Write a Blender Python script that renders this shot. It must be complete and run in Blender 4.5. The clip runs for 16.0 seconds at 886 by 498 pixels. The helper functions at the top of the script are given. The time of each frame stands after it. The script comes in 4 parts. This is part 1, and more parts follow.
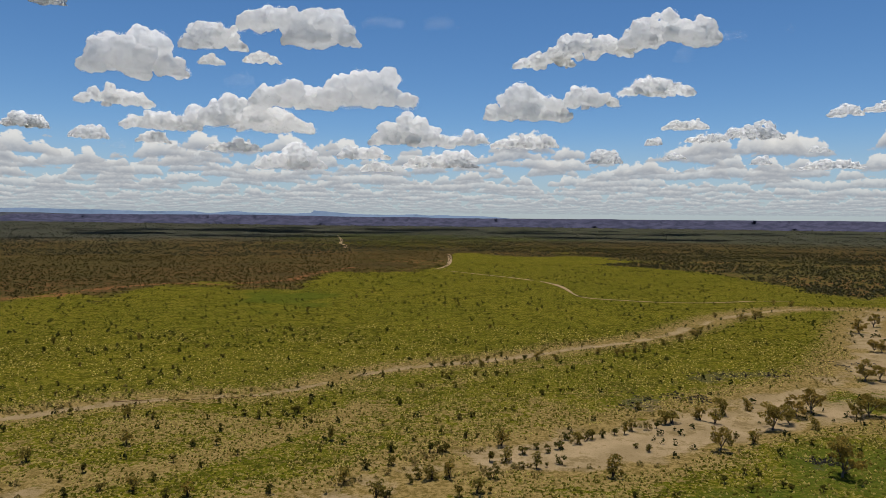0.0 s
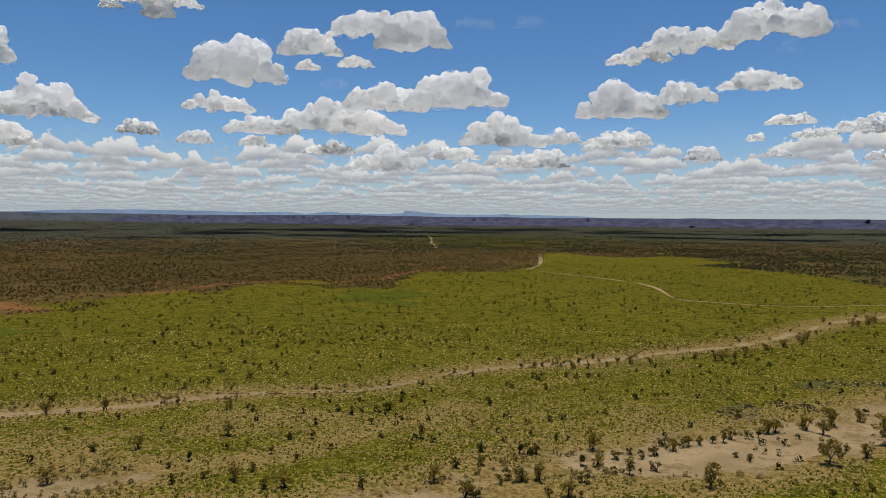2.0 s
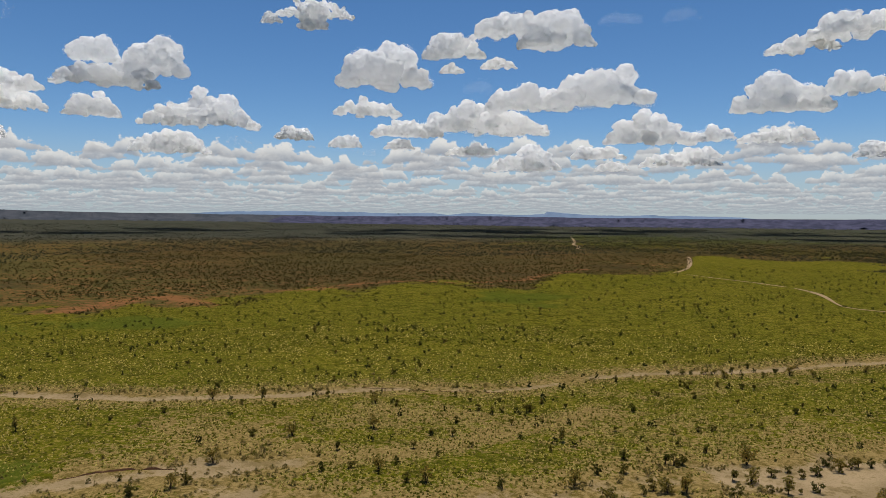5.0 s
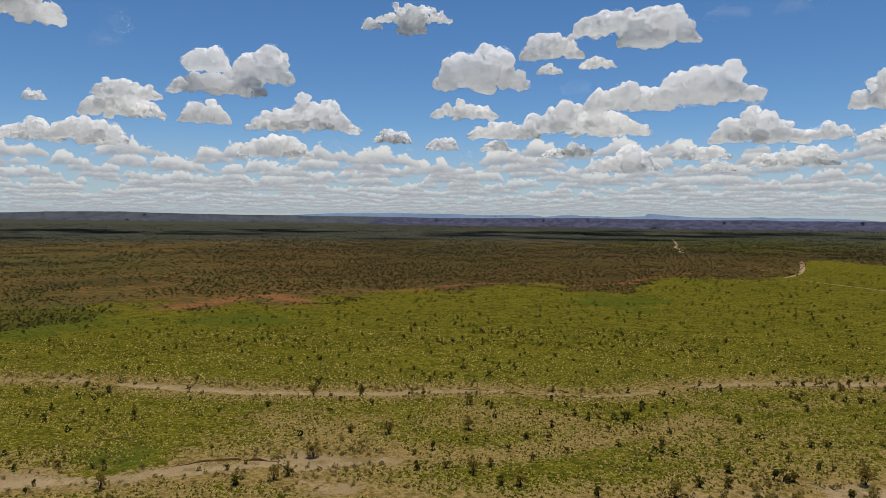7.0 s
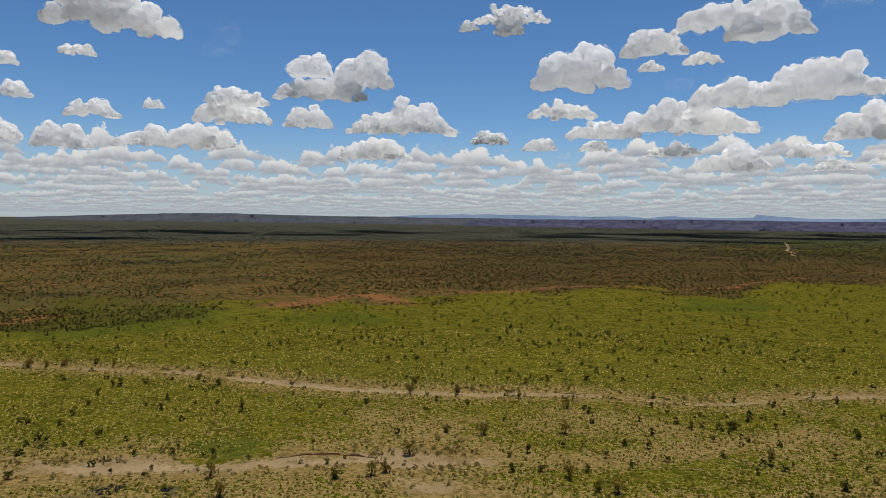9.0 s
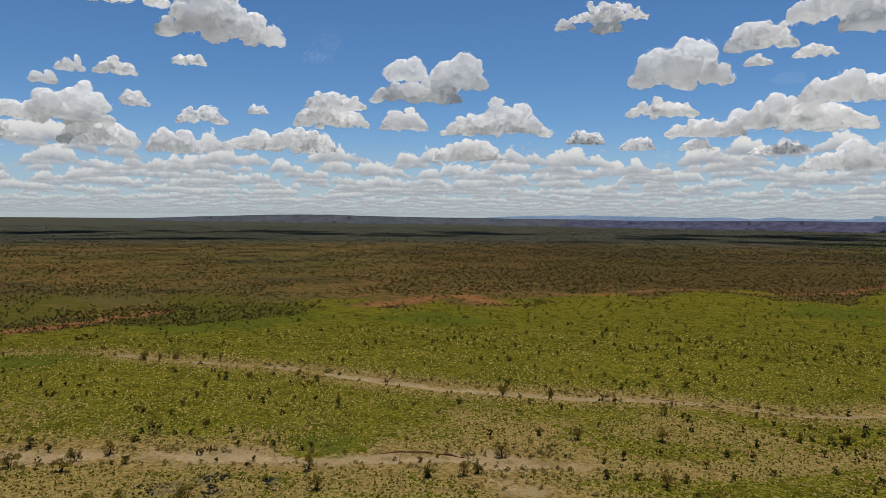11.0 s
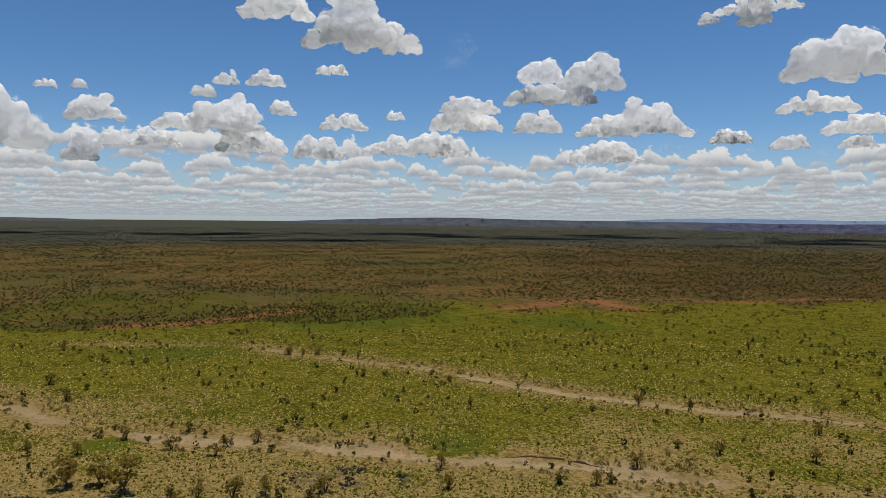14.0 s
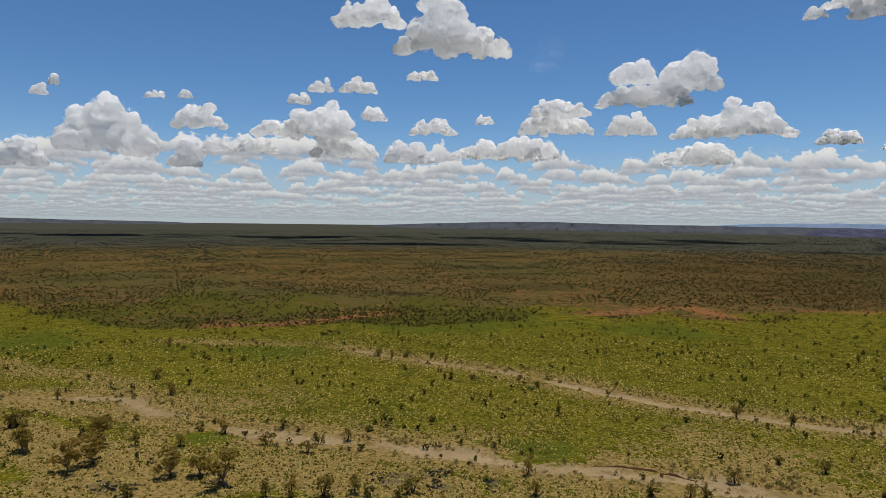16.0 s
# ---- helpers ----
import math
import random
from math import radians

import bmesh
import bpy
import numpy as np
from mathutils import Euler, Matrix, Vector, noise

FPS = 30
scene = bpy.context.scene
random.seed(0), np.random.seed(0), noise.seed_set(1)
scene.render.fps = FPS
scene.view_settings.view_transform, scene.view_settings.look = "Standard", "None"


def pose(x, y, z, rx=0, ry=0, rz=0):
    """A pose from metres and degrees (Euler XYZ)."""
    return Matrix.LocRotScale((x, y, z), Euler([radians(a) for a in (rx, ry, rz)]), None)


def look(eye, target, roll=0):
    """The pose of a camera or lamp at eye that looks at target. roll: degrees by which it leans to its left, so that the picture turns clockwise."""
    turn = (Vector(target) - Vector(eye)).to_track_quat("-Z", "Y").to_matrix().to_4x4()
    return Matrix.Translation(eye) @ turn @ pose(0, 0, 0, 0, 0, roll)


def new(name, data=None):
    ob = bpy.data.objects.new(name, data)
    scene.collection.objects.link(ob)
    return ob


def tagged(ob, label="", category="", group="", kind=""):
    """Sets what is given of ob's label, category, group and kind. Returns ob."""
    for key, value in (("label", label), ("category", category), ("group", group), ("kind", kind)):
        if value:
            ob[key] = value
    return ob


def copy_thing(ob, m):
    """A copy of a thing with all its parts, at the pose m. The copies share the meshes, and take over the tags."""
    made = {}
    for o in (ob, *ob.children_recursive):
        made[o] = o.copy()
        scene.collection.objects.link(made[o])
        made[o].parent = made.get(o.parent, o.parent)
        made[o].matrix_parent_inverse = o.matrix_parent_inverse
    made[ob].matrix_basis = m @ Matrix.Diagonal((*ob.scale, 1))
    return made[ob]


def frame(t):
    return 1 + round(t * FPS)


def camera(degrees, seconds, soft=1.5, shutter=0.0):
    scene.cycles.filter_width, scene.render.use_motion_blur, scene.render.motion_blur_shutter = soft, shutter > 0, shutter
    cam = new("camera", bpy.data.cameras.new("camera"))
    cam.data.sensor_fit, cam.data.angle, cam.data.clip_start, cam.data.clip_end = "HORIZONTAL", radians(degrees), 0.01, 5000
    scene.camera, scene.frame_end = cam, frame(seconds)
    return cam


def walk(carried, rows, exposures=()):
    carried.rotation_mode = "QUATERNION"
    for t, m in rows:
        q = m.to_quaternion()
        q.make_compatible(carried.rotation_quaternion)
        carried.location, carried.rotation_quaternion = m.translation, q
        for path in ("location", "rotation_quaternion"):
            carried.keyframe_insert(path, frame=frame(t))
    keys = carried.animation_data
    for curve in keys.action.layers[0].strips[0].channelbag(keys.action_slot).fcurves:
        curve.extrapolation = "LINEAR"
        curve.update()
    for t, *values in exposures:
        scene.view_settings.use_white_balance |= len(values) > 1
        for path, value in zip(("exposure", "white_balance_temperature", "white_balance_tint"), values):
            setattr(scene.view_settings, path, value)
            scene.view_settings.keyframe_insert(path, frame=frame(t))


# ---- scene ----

EYE = 60.0  # height of the drone over the plain

PATH = [
    (0.0, 0.000, -2.478, 0.537),
    (0.5, 1.790, -2.496, 0.495),
    (1.0, 3.614, -2.512, 0.450),
    (1.5, 5.406, -2.523, 0.401),
    (2.0, 7.182, -2.537, 0.357),
    (2.5, 8.947, -2.555, 0.324),
    (3.0, 10.738, -2.570, 0.303),
    (3.5, 12.611, -2.567, 0.292),
    (4.0, 14.553, -2.558, 0.296),
    (6.5, 24.163, -2.439, 0.375),
    (7.0, 26.067, -2.414, 0.382),
    (7.5, 27.952, -2.393, 0.382),
    (8.0, 29.859, -2.378, 0.380),
    (8.5, 31.769, -2.366, 0.377),
    (9.0, 33.738, -2.350, 0.376),
    (11.5, 43.016, -2.287, 0.409),
    (12.0, 44.809, -2.264, 0.419),
    (12.5, 46.426, -2.244, 0.428),
    (13.0, 48.198, -2.225, 0.434),
    (13.5, 49.971, -2.185, 0.443),
    (14.0, 51.751, -2.138, 0.465),
    (14.5, 53.511, -2.082, 0.499),
    (15.0, 55.291, -2.015, 0.539),
    (15.5, 57.037, -1.944, 0.580),
    (16.0, 58.789, -1.874, 0.619),
]
cam = camera(63.3, 16.0, soft=0.5)


def aim(yaw, pitch, lean):
    a, b = radians(yaw), radians(pitch)
    way = Vector((-math.sin(a) * math.cos(b), math.cos(a) * math.cos(b), math.sin(b)))
    eye = Vector((0, 0, EYE))
    return look(eye, eye + way * 100, lean)


walk(cam, [(t, aim(yaw, pitch, lean)) for t, yaw, pitch, lean in PATH],
     exposures=((0.0, -0.08), (16.0, -0.08)))

# ---- sun and sky ----
SUN_AZ, SUN_EL = 0.0, 81.0  # degrees to the left of north (+y), and above the horizon
world = bpy.data.worlds.new("sky")
scene.world = world
world.use_nodes = True
wt = world.node_tree
sky = wt.nodes.new("ShaderNodeTexSky")
sky.sky_type = "NISHITA"
sky.sun_disc = False
sky.sun_elevation = radians(SUN_EL)
sky.sun_rotation = radians(-SUN_AZ)
sky.altitude = 1500
sky.air_density, sky.dust_density, sky.ozone_density = 0.9, 0.2, 4.0
clear = wt.nodes["Background"]
deep = wt.nodes.new("ShaderNodeHueSaturation")
deep.inputs["Saturation"].default_value = 1.18
wt.links.new(sky.outputs[0], deep.inputs["Color"])
wt.links.new(deep.outputs[0], clear.inputs[0])
clear.inputs[1].default_value = 0.102


def far_cloud_field():
    """Beyond the modelled clouds the cumulus field goes on all round to the horizon in haze."""
    def n_math(op, a, b=0.0, clamp=False):
        n = wt.nodes.new("ShaderNodeMath")
        n.operation, n.use_clamp = op, clamp
        for s, v in zip(n.inputs, (a, b)):
            if isinstance(v, (int, float)):
                s.default_value = v
            else:
                wt.links.new(v, s)
        return n.outputs[0]

    def n_ramp(x, a, b, c=0.0, d=1.0):
        n = wt.nodes.new("ShaderNodeMapRange")
        n.interpolation_type = "SMOOTHSTEP"
        wt.links.new(x, n.inputs[0])
        for s, v in zip(n.inputs[1:5], (a, b, c, d)):
            s.default_value = v
        return n.outputs[0]

    def n_noise(x, y, z, detail, rough_):
        at_ = wt.nodes.new("ShaderNodeCombineXYZ")
        for s, v in zip(at_.inputs, (x, y, z)):
            if isinstance(v, (int, float)):
                s.default_value = v
            else:
                wt.links.new(v, s)
        n = wt.nodes.new("ShaderNodeTexNoise")
        n.inputs["Scale"].default_value, n.inputs["Detail"].default_value, n.inputs["Roughness"].default_value = 1.0, detail, rough_
        wt.links.new(at_.outputs[0], n.inputs["Vector"])
        return n.outputs[0]

    def n_mix(f, a, b):
        n = wt.nodes.new("ShaderNodeMix")
        n.data_type = "RGBA"
        for s, v in zip((n.inputs[0], n.inputs[6], n.inputs[7]), (f, a, b)):
            if isinstance(v, tuple):
                s.default_value = (*v, 1)
            else:
                wt.links.new(v, s)
        return n.outputs[2]

    way = wt.nodes.new("ShaderNodeTexCoord").outputs["Generated"]
    sep = wt.nodes.new("ShaderNodeSeparateXYZ")
    wt.links.new(way, sep.inputs[0])
    up = sep.outputs[2]
    haze = wt.nodes.new("ShaderNodeBackground")
    haze.inputs[0].default_value = (*HAZE, 1)
    sky_haze = wt.nodes.new("ShaderNodeMixShader")
    wt.links.new(n_ramp(up, -0.02, 0.13, 0.80, 0.0), sky_haze.inputs[0])
    wt.links.new(clear.outputs[0], sky_haze.inputs[1])
    wt.links.new(haze.outputs[0], sky_haze.inputs[2])
    last = sky_haze.outputs[0]
    # rows of flat-based heaps, each row nearer and so higher in the sky than the one before
    bearing = n_math("ARCTAN2", sep.outputs[0], sep.outputs[1])
    rows = 24
    for k in range(rows):
        f = k / (rows - 1)
        foot = 0.0065 * 13.5 ** f
        u = n_math("DIVIDE", bearing, foot)
        lift = n_math("MULTIPLY", n_math("SUBTRACT", n_noise(n_math("MULTIPLY", u, 0.45), 7.7 * k, 0.0, 1.0, 0.5), 0.5), 0.50)
        v = n_math("SUBTRACT", n_math("DIVIDE", n_math("SUBTRACT", up, foot), foot), lift)
        mass = n_noise(n_math("MULTIPLY", u, 0.95), 3.1 * k, 4.0, 2.0, 0.5)
        curl = n_noise(n_math("MULTIPLY", u, 5.5), n_math("MULTIPLY", v, 7.0), 2.3 * k, 5.0, 0.62)
        rise = n_math("MINIMUM", n_math("MULTIPLY", n_math("SUBTRACT", mass, 0.395 + 0.09 * f ** 3), 2.6), 0.30)
        over = n_math("ADD", n_math("SUBTRACT", rise, v), n_math("MULTIPLY", n_math("SUBTRACT", curl, 0.5), 0.42))
        under = n_math("ADD", v, n_math("MULTIPLY", n_math("SUBTRACT", curl, 0.5), 0.16))
        mask = n_math("MULTIPLY", n_ramp(over, 0.0, 0.045), n_ramp(under, -0.025, 0.025))
        mask = n_math("MULTIPLY", mask, 0.62 + 0.33 * f)
        lit = n_math("ADD", n_ramp(v, -0.02, 0.22, 0.0, 0.72), n_ramp(over, 0.20, 0.02, 0.0, 0.22))
        lit = n_math("ADD", lit, n_math("MULTIPLY", n_math("SUBTRACT", curl, 0.5), 1.3), True)
        grey = tuple(h + f ** 0.7 * (g - h) for h, g in zip((0.33, 0.38, 0.44), (0.35, 0.375, 0.42)))
        white = tuple(h + f ** 0.7 * (g - h) for h, g in zip((0.44, 0.48, 0.51), (0.80, 0.79, 0.76)))
        vapour = wt.nodes.new("ShaderNodeBackground")
        wt.links.new(n_mix(lit, grey, white), vapour.inputs[0])
        both = wt.nodes.new("ShaderNodeMixShader")
        wt.links.new(mask, both.inputs[0])
        wt.links.new(last, both.inputs[1])
        wt.links.new(vapour.outputs[0], both.inputs[2])
        last = both.outputs[0]
    wt.links.new(last, wt.nodes["World Output"].inputs[0])


HAZE = (0.36, 0.43, 0.50)
far_cloud_field()
sun = bpy.data.lights.new("sun", "SUN")
sun.energy, sun.angle, sun.color = 5.0, radians(0.53), (1.0, 0.96, 0.89)
sun_ob = new("sun", sun)
s_a, s_e = radians(SUN_AZ), radians(SUN_EL)
sun_ob.matrix_world = look(
    (-1500 * math.sin(s_a) * math.cos(s_e), 1500 * math.cos(s_a) * math.cos(s_e), 1500 * math.sin(s_e)), (0, 0, 0))


# ---- materials ----
def material(name, rough=0.9):
    m = bpy.data.materials.new(name)
    m.use_nodes = True
    b = m.node_tree.nodes["Principled BSDF"]
    b.inputs["Roughness"].default_value = rough
    b.inputs["Specular IOR Level"].default_value = 0.0
    return m, m.node_tree, b


def value(t, v):
    n = t.nodes.new("ShaderNodeValue")
    n.outputs[0].default_value = v
    return n.outputs[0]


def put(t, socket, v):
    if isinstance(v, (int, float)):
        socket.default_value = v
    elif isinstance(v, tuple):
        socket.default_value = (*v, 1.0) if len(v) == 3 else v
    else:
        t.links.new(v, socket)


def calc(t, op, a, b=0.0, clamp=False):
    n = t.nodes.new("ShaderNodeMath")
    n.operation, n.use_clamp = op, clamp
    put(t, n.inputs[0], a)
    put(t, n.inputs[1], b)
    return n.outputs[0]


def blend(t, f, a, b):
    n = t.nodes.new("ShaderNodeMix")
    n.data_type = "RGBA"
    put(t, n.inputs[0], f)
    put(t, n.inputs[6], a)
    put(t, n.inputs[7], b)
    return n.outputs[2]


def step(t, x, lo, hi):
    n = t.nodes.new("ShaderNodeMapRange")
    n.interpolation_type = "SMOOTHSTEP"
    put(t, n.inputs[0], x)
    n.inputs[1].default_value, n.inputs[2].default_value = lo, hi
    return n.outputs[0]


def grain(t, scale, detail=4.0, rough=0.55, stretch=None):
    n = t.nodes.new("ShaderNodeTexNoise")
    n.inputs["Scale"].default_value = scale
    n.inputs["Detail"].default_value = detail
    n.inputs["Roughness"].default_value = rough
    c = t.nodes.new("ShaderNodeTexCoord").outputs["Object"]
    if stretch:
        mp = t.nodes.new("ShaderNodeMapping")
        mp.inputs["Scale"].default_value = stretch
        t.links.new(c, mp.inputs[0])
        c = mp.outputs[0]
    t.links.new(c, n.inputs["Vector"])
    return n.outputs[0]


def relief(t, b, h, strength, distance):
    n = t.nodes.new("ShaderNodeBump")
    n.inputs["Strength"].default_value, n.inputs["Distance"].default_value = strength, distance
    put(t, n.inputs["Height"], h)
    t.links.new(n.outputs[0], b.inputs["Normal"])


def ground_material():
    m, t, b = material("plain_soil_and_grass", 0.95)
    zone = t.nodes.new("ShaderNodeAttribute")
    zone.attribute_name = "zone"
    sep = t.nodes.new("ShaderNodeSeparateColor")
    t.links.new(zone.outputs["Color"], sep.inputs[0])
    scrub, sand, dry, lush = sep.outputs[0], sep.outputs[1], sep.outputs[2], zone.outputs["Alpha"]
    wide, patch, tuft, fine = grain(t, 0.012, 5), grain(t, 0.07, 6), grain(t, 0.8, 4, 0.75), grain(t, 2.2, 3, 0.6)
    far_tuft = grain(t, 0.13, 4, 0.8)
    clump = grain(t, 0.24, 4, 0.7)
    # pasture: olive green with straw-coloured gaps
    grass = blend(t, step(t, wide, 0.35, 0.65), GRASS_A, GRASS_B)
    grass = blend(t, calc(t, "MULTIPLY", step(t, patch, 0.45, 0.7), 0.55), grass, GRASS_C)
    straw = calc(t, "MULTIPLY", step(t, tuft, 0.48, 0.6), 0.7)
    grass = blend(t, calc(t, "MULTIPLY", step(t, grain(t, 0.33, 4, 0.7), 0.5, 0.62), 0.6), grass, GRASS_D)
    grass = blend(t, straw, grass, STRAW)
    grass = blend(t, calc(t, "MULTIPLY", step(t, far_tuft, 0.49, 0.60), 0.6), grass, GRASS_D)
    lusher = step(t, calc(t, "ADD", lush, calc(t, "MULTIPLY", calc(t, "SUBTRACT", blend(t, 0.5, clump, patch), 0.5), 2.2)), 0.35, 0.8)
    grass = blend(t, calc(t, "MULTIPLY", lusher, 0.6), grass, LUSH)
    # dry ground between tussocks
    bare = blend(t, step(t, tuft, 0.38, 0.60), DRY_A, DRY_B)
    bare = blend(t, calc(t, "MULTIPLY", step(t, clump, 0.52, 0.64), 0.6), bare, DRY_A)
    dryness = step(t, calc(t, "ADD", dry, calc(t, "ADD", calc(t, "MULTIPLY", calc(t, "SUBTRACT", tuft, 0.5), 1.4), calc(t, "MULTIPLY", calc(t, "SUBTRACT", clump, 0.5), 1.6))), 0.38, 0.62)
    col = blend(t, dryness, grass, bare)
    # red earth under the scrub
    red = blend(t, step(t, patch, 0.38, 0.62), RED_A, RED_B)
    red = blend(t, calc(t, "MULTIPLY", step(t, far_tuft, 0.45, 0.55), 0.9), red, SCRUB_GREEN)
    red = blend(t, calc(t, "MULTIPLY", step(t, grain(t, 0.035, 5, 0.75), 0.5, 0.6), 0.7), red, SCRUB_OLIVE)
    red = blend(t, calc(t, "MULTIPLY", step(t, wide, 0.5, 0.68), 0.6), red, SCRUB_GREEN)
    broad = grain(t, 0.0028, 5, 0.6)
    red = blend(t, calc(t, "MULTIPLY", step(t, broad, 0.47, 0.6), 0.7), red, SCRUB_OLIVE)
    red = blend(t, calc(t, "MULTIPLY", step(t, grain(t, 0.0075, 4, 0.6), 0.53, 0.63), 0.6), red, SCRUB_DARK)
    # past 1500 m distance haze is put into the ground colour as grey-green
    red = blend(t, calc(t, "MULTIPLY", step(t, scrub, 1.0, 1.4), 0.85), red, FAR_HAZE)
    red = blend(t, calc(t, "MULTIPLY", step(t, calc(t, "ADD", lush, calc(t, "MULTIPLY", calc(t, "SUBTRACT", patch, 0.5), 1.2)), 0.35, 0.7), 0.5), red, GRASS_C)
    thick = t.nodes.new("ShaderNodeAttribute")
    thick.attribute_name = "thick"
    # darker brown ground where the mask is high, its edge broken by noise
    mulga = step(t, calc(t, "ADD", thick.outputs["Fac"], calc(t, "MULTIPLY", calc(t, "SUBTRACT", grain(t, 0.01, 5, 0.65), 0.5), 1.6)), 0.3, 0.7)
    red = blend(t, calc(t, "MULTIPLY", mulga, 0.45), red, SCRUB_BROWN)
    scrubby = step(t, calc(t, "ADD", scrub, calc(t, "MULTIPLY", calc(t, "SUBTRACT", patch, 0.5), 0.9)), 0.4, 0.6)
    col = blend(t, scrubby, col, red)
    # strips of bare red earth
    earth = t.nodes.new("ShaderNodeAttribute")
    earth.attribute_name = "earth"
    bared = step(t, calc(t, "ADD", earth.outputs["Fac"], calc(t, "MULTIPLY", calc(t, "SUBTRACT", blend(t, 0.5, far_tuft, grain(t, 0.06, 5, 0.75)), 0.5), 3.4)), 0.42, 0.68)
    col = blend(t, calc(t, "MULTIPLY", bared, 0.8), col, OCHRE)
    # bare grey clay pans and burnt ground
    ash = t.nodes.new("ShaderNodeAttribute")
    ash.attribute_name = "ash"
    burnt = step(t, calc(t, "ADD", ash.outputs["Fac"], calc(t, "MULTIPLY", calc(t, "SUBTRACT", blend(t, 0.5, tuft, grain(t, 0.3, 4, 0.7)), 0.5), 3.4)), 0.45, 0.62)
    col = blend(t, calc(t, "MULTIPLY", burnt, 0.4), col, blend(t, fine, (0.031, 0.029, 0.028), (0.058, 0.053, 0.048)))
    # river sand
    ragged = calc(t, "ADD", calc(t, "MULTIPLY", calc(t, "SUBTRACT", patch, 0.5), 1.5), calc(t, "MULTIPLY", calc(t, "SUBTRACT", blend(t, 0.5, tuft, far_tuft), 0.5), 1.5))
    sandy = step(t, calc(t, "ADD", sand, ragged), 0.38, 0.66)
    pale = blend(t, step(t, patch, 0.35, 0.65), SAND_A, SAND_B)
    pale = blend(t, calc(t, "MULTIPLY", step(t, fine, 0.5, 0.7), 0.4), pale, DRY_A)
    pale = blend(t, calc(t, "MULTIPLY", step(t, far_tuft, 0.52, 0.62), 0.55), pale, DRY_A)
    col = blend(t, sandy, col, pale)
    t.links.new(col, b.inputs["Base Color"])
    relief(t, b, calc(t, "ADD", calc(t, "MULTIPLY", tuft, 0.7), calc(t, "MULTIPLY", fine, 0.3)), 0.6, 0.5)
    return m


GRASS_A, GRASS_B, GRASS_C, GRASS_D = (0.059, 0.061, 0.004), (0.075, 0.070, 0.005), (0.046, 0.052, 0.003), (0.024, 0.026, 0.003)
LUSH, STRAW = (0.045, 0.061, 0.008), (0.222, 0.161, 0.034)
DRY_A, DRY_B = (0.095, 0.066, 0.017), (0.214, 0.146, 0.053)
RED_A, RED_B, SCRUB_GREEN = (0.145, 0.070, 0.026), (0.105, 0.058, 0.019), (0.048, 0.047, 0.013)
OCHRE = (0.184, 0.078, 0.031)
SCRUB_BROWN = (0.041, 0.027, 0.012)
# the last of these is the far ground's haze tint
SCRUB_OLIVE, SCRUB_DARK, FAR_HAZE = (0.060, 0.052, 0.016), (0.034, 0.030, 0.013), (0.040, 0.043, 0.034)
SAND_A, SAND_B = (0.272, 0.194, 0.105), (0.204, 0.144, 0.073)


def leafy(name, a, b2, c, low=0.0, high=1.0):
    """Leaves: tint varies from plant to plant and from spray to spray, and some light comes through."""
    m, t, b = material(name, 0.7)
    info = t.nodes.new("ShaderNodeObjectInfo")
    geo = t.nodes.new("ShaderNodeNewGeometry")
    col = blend(t, info.outputs["Random"], a, b2)
    col = blend(t, step(t, geo.outputs["Random Per Island"], low, high), col, c)
    t.links.new(col, b.inputs["Base Color"])
    thin = t.nodes.new("ShaderNodeBsdfTranslucent")
    t.links.new(col, thin.inputs[0])
    mix = t.nodes.new("ShaderNodeMixShader")
    mix.inputs[0].default_value = 0.5
    t.links.new(b.outputs[0], mix.inputs[1])
    t.links.new(thin.outputs[0], mix.inputs[2])
    t.links.new(mix.outputs[0], t.nodes["Material Output"].inputs[0])
    return m


def plain(name, a, b2, scale, rough=0.9, bump=0.0, stretch=None):
    m, t, b = material(name, rough)
    g = grain(t, scale, 5, 0.6, stretch)
    t.links.new(blend(t, step(t, g, 0.35, 0.65), a, b2), b.inputs["Base Color"])
    if bump:
        relief(t, b, g, 1.0, bump)
    return m


def cloud_material(through_share):
    """Water droplets: part of the light is thrown back, part goes in and wanders out elsewhere."""
    m, t, b = material("cloud_vapour", 1.0)
    d = t.nodes.new("ShaderNodeBsdfDiffuse")
    s = t.nodes.new("ShaderNodeBsdfTranslucent")
    d.inputs[0].default_value = s.inputs[0].default_value = (0.985, 0.98, 0.97, 1)
    mix = t.nodes.new("ShaderNodeMixShader")
    mix.inputs[0].default_value = through_share
    t.links.new(d.outputs[0], mix.inputs[1])
    t.links.new(s.outputs[0], mix.inputs[2])
    t.links.new(mix.outputs[0], t.nodes["Material Output"].inputs[0])
    t.nodes.remove(b)
    return m


M_CLOUD = cloud_material(0.70)
M_GROUND = ground_material()
M_TRACK = plain("track_dirt", (0.272, 0.187, 0.106), (0.220, 0.152, 0.084), 0.15)
M_GUM = leafy("gum_leaves", (0.310, 0.223, 0.046), (0.366, 0.223, 0.049), (0.172, 0.134, 0.029))
M_ACACIA = leafy("acacia_leaves", (0.285, 0.208, 0.044), (0.371, 0.235, 0.049), (0.141, 0.121, 0.025))
M_SHRUB = leafy("shrub_leaves", (0.073, 0.073, 0.016), (0.265, 0.190, 0.041), (0.058, 0.058, 0.012))
M_BARK = plain("pale_gum_bark", (0.163, 0.129, 0.095), (0.088, 0.068, 0.048), 2.0)
M_DARK_BARK = plain("dark_bark", (0.061, 0.044, 0.031), (0.034, 0.026, 0.019), 3.0)
M_SCRUB = leafy("far_scrub_leaves", (0.034, 0.032, 0.010), (0.034, 0.032, 0.010), (0.095, 0.070, 0.023))
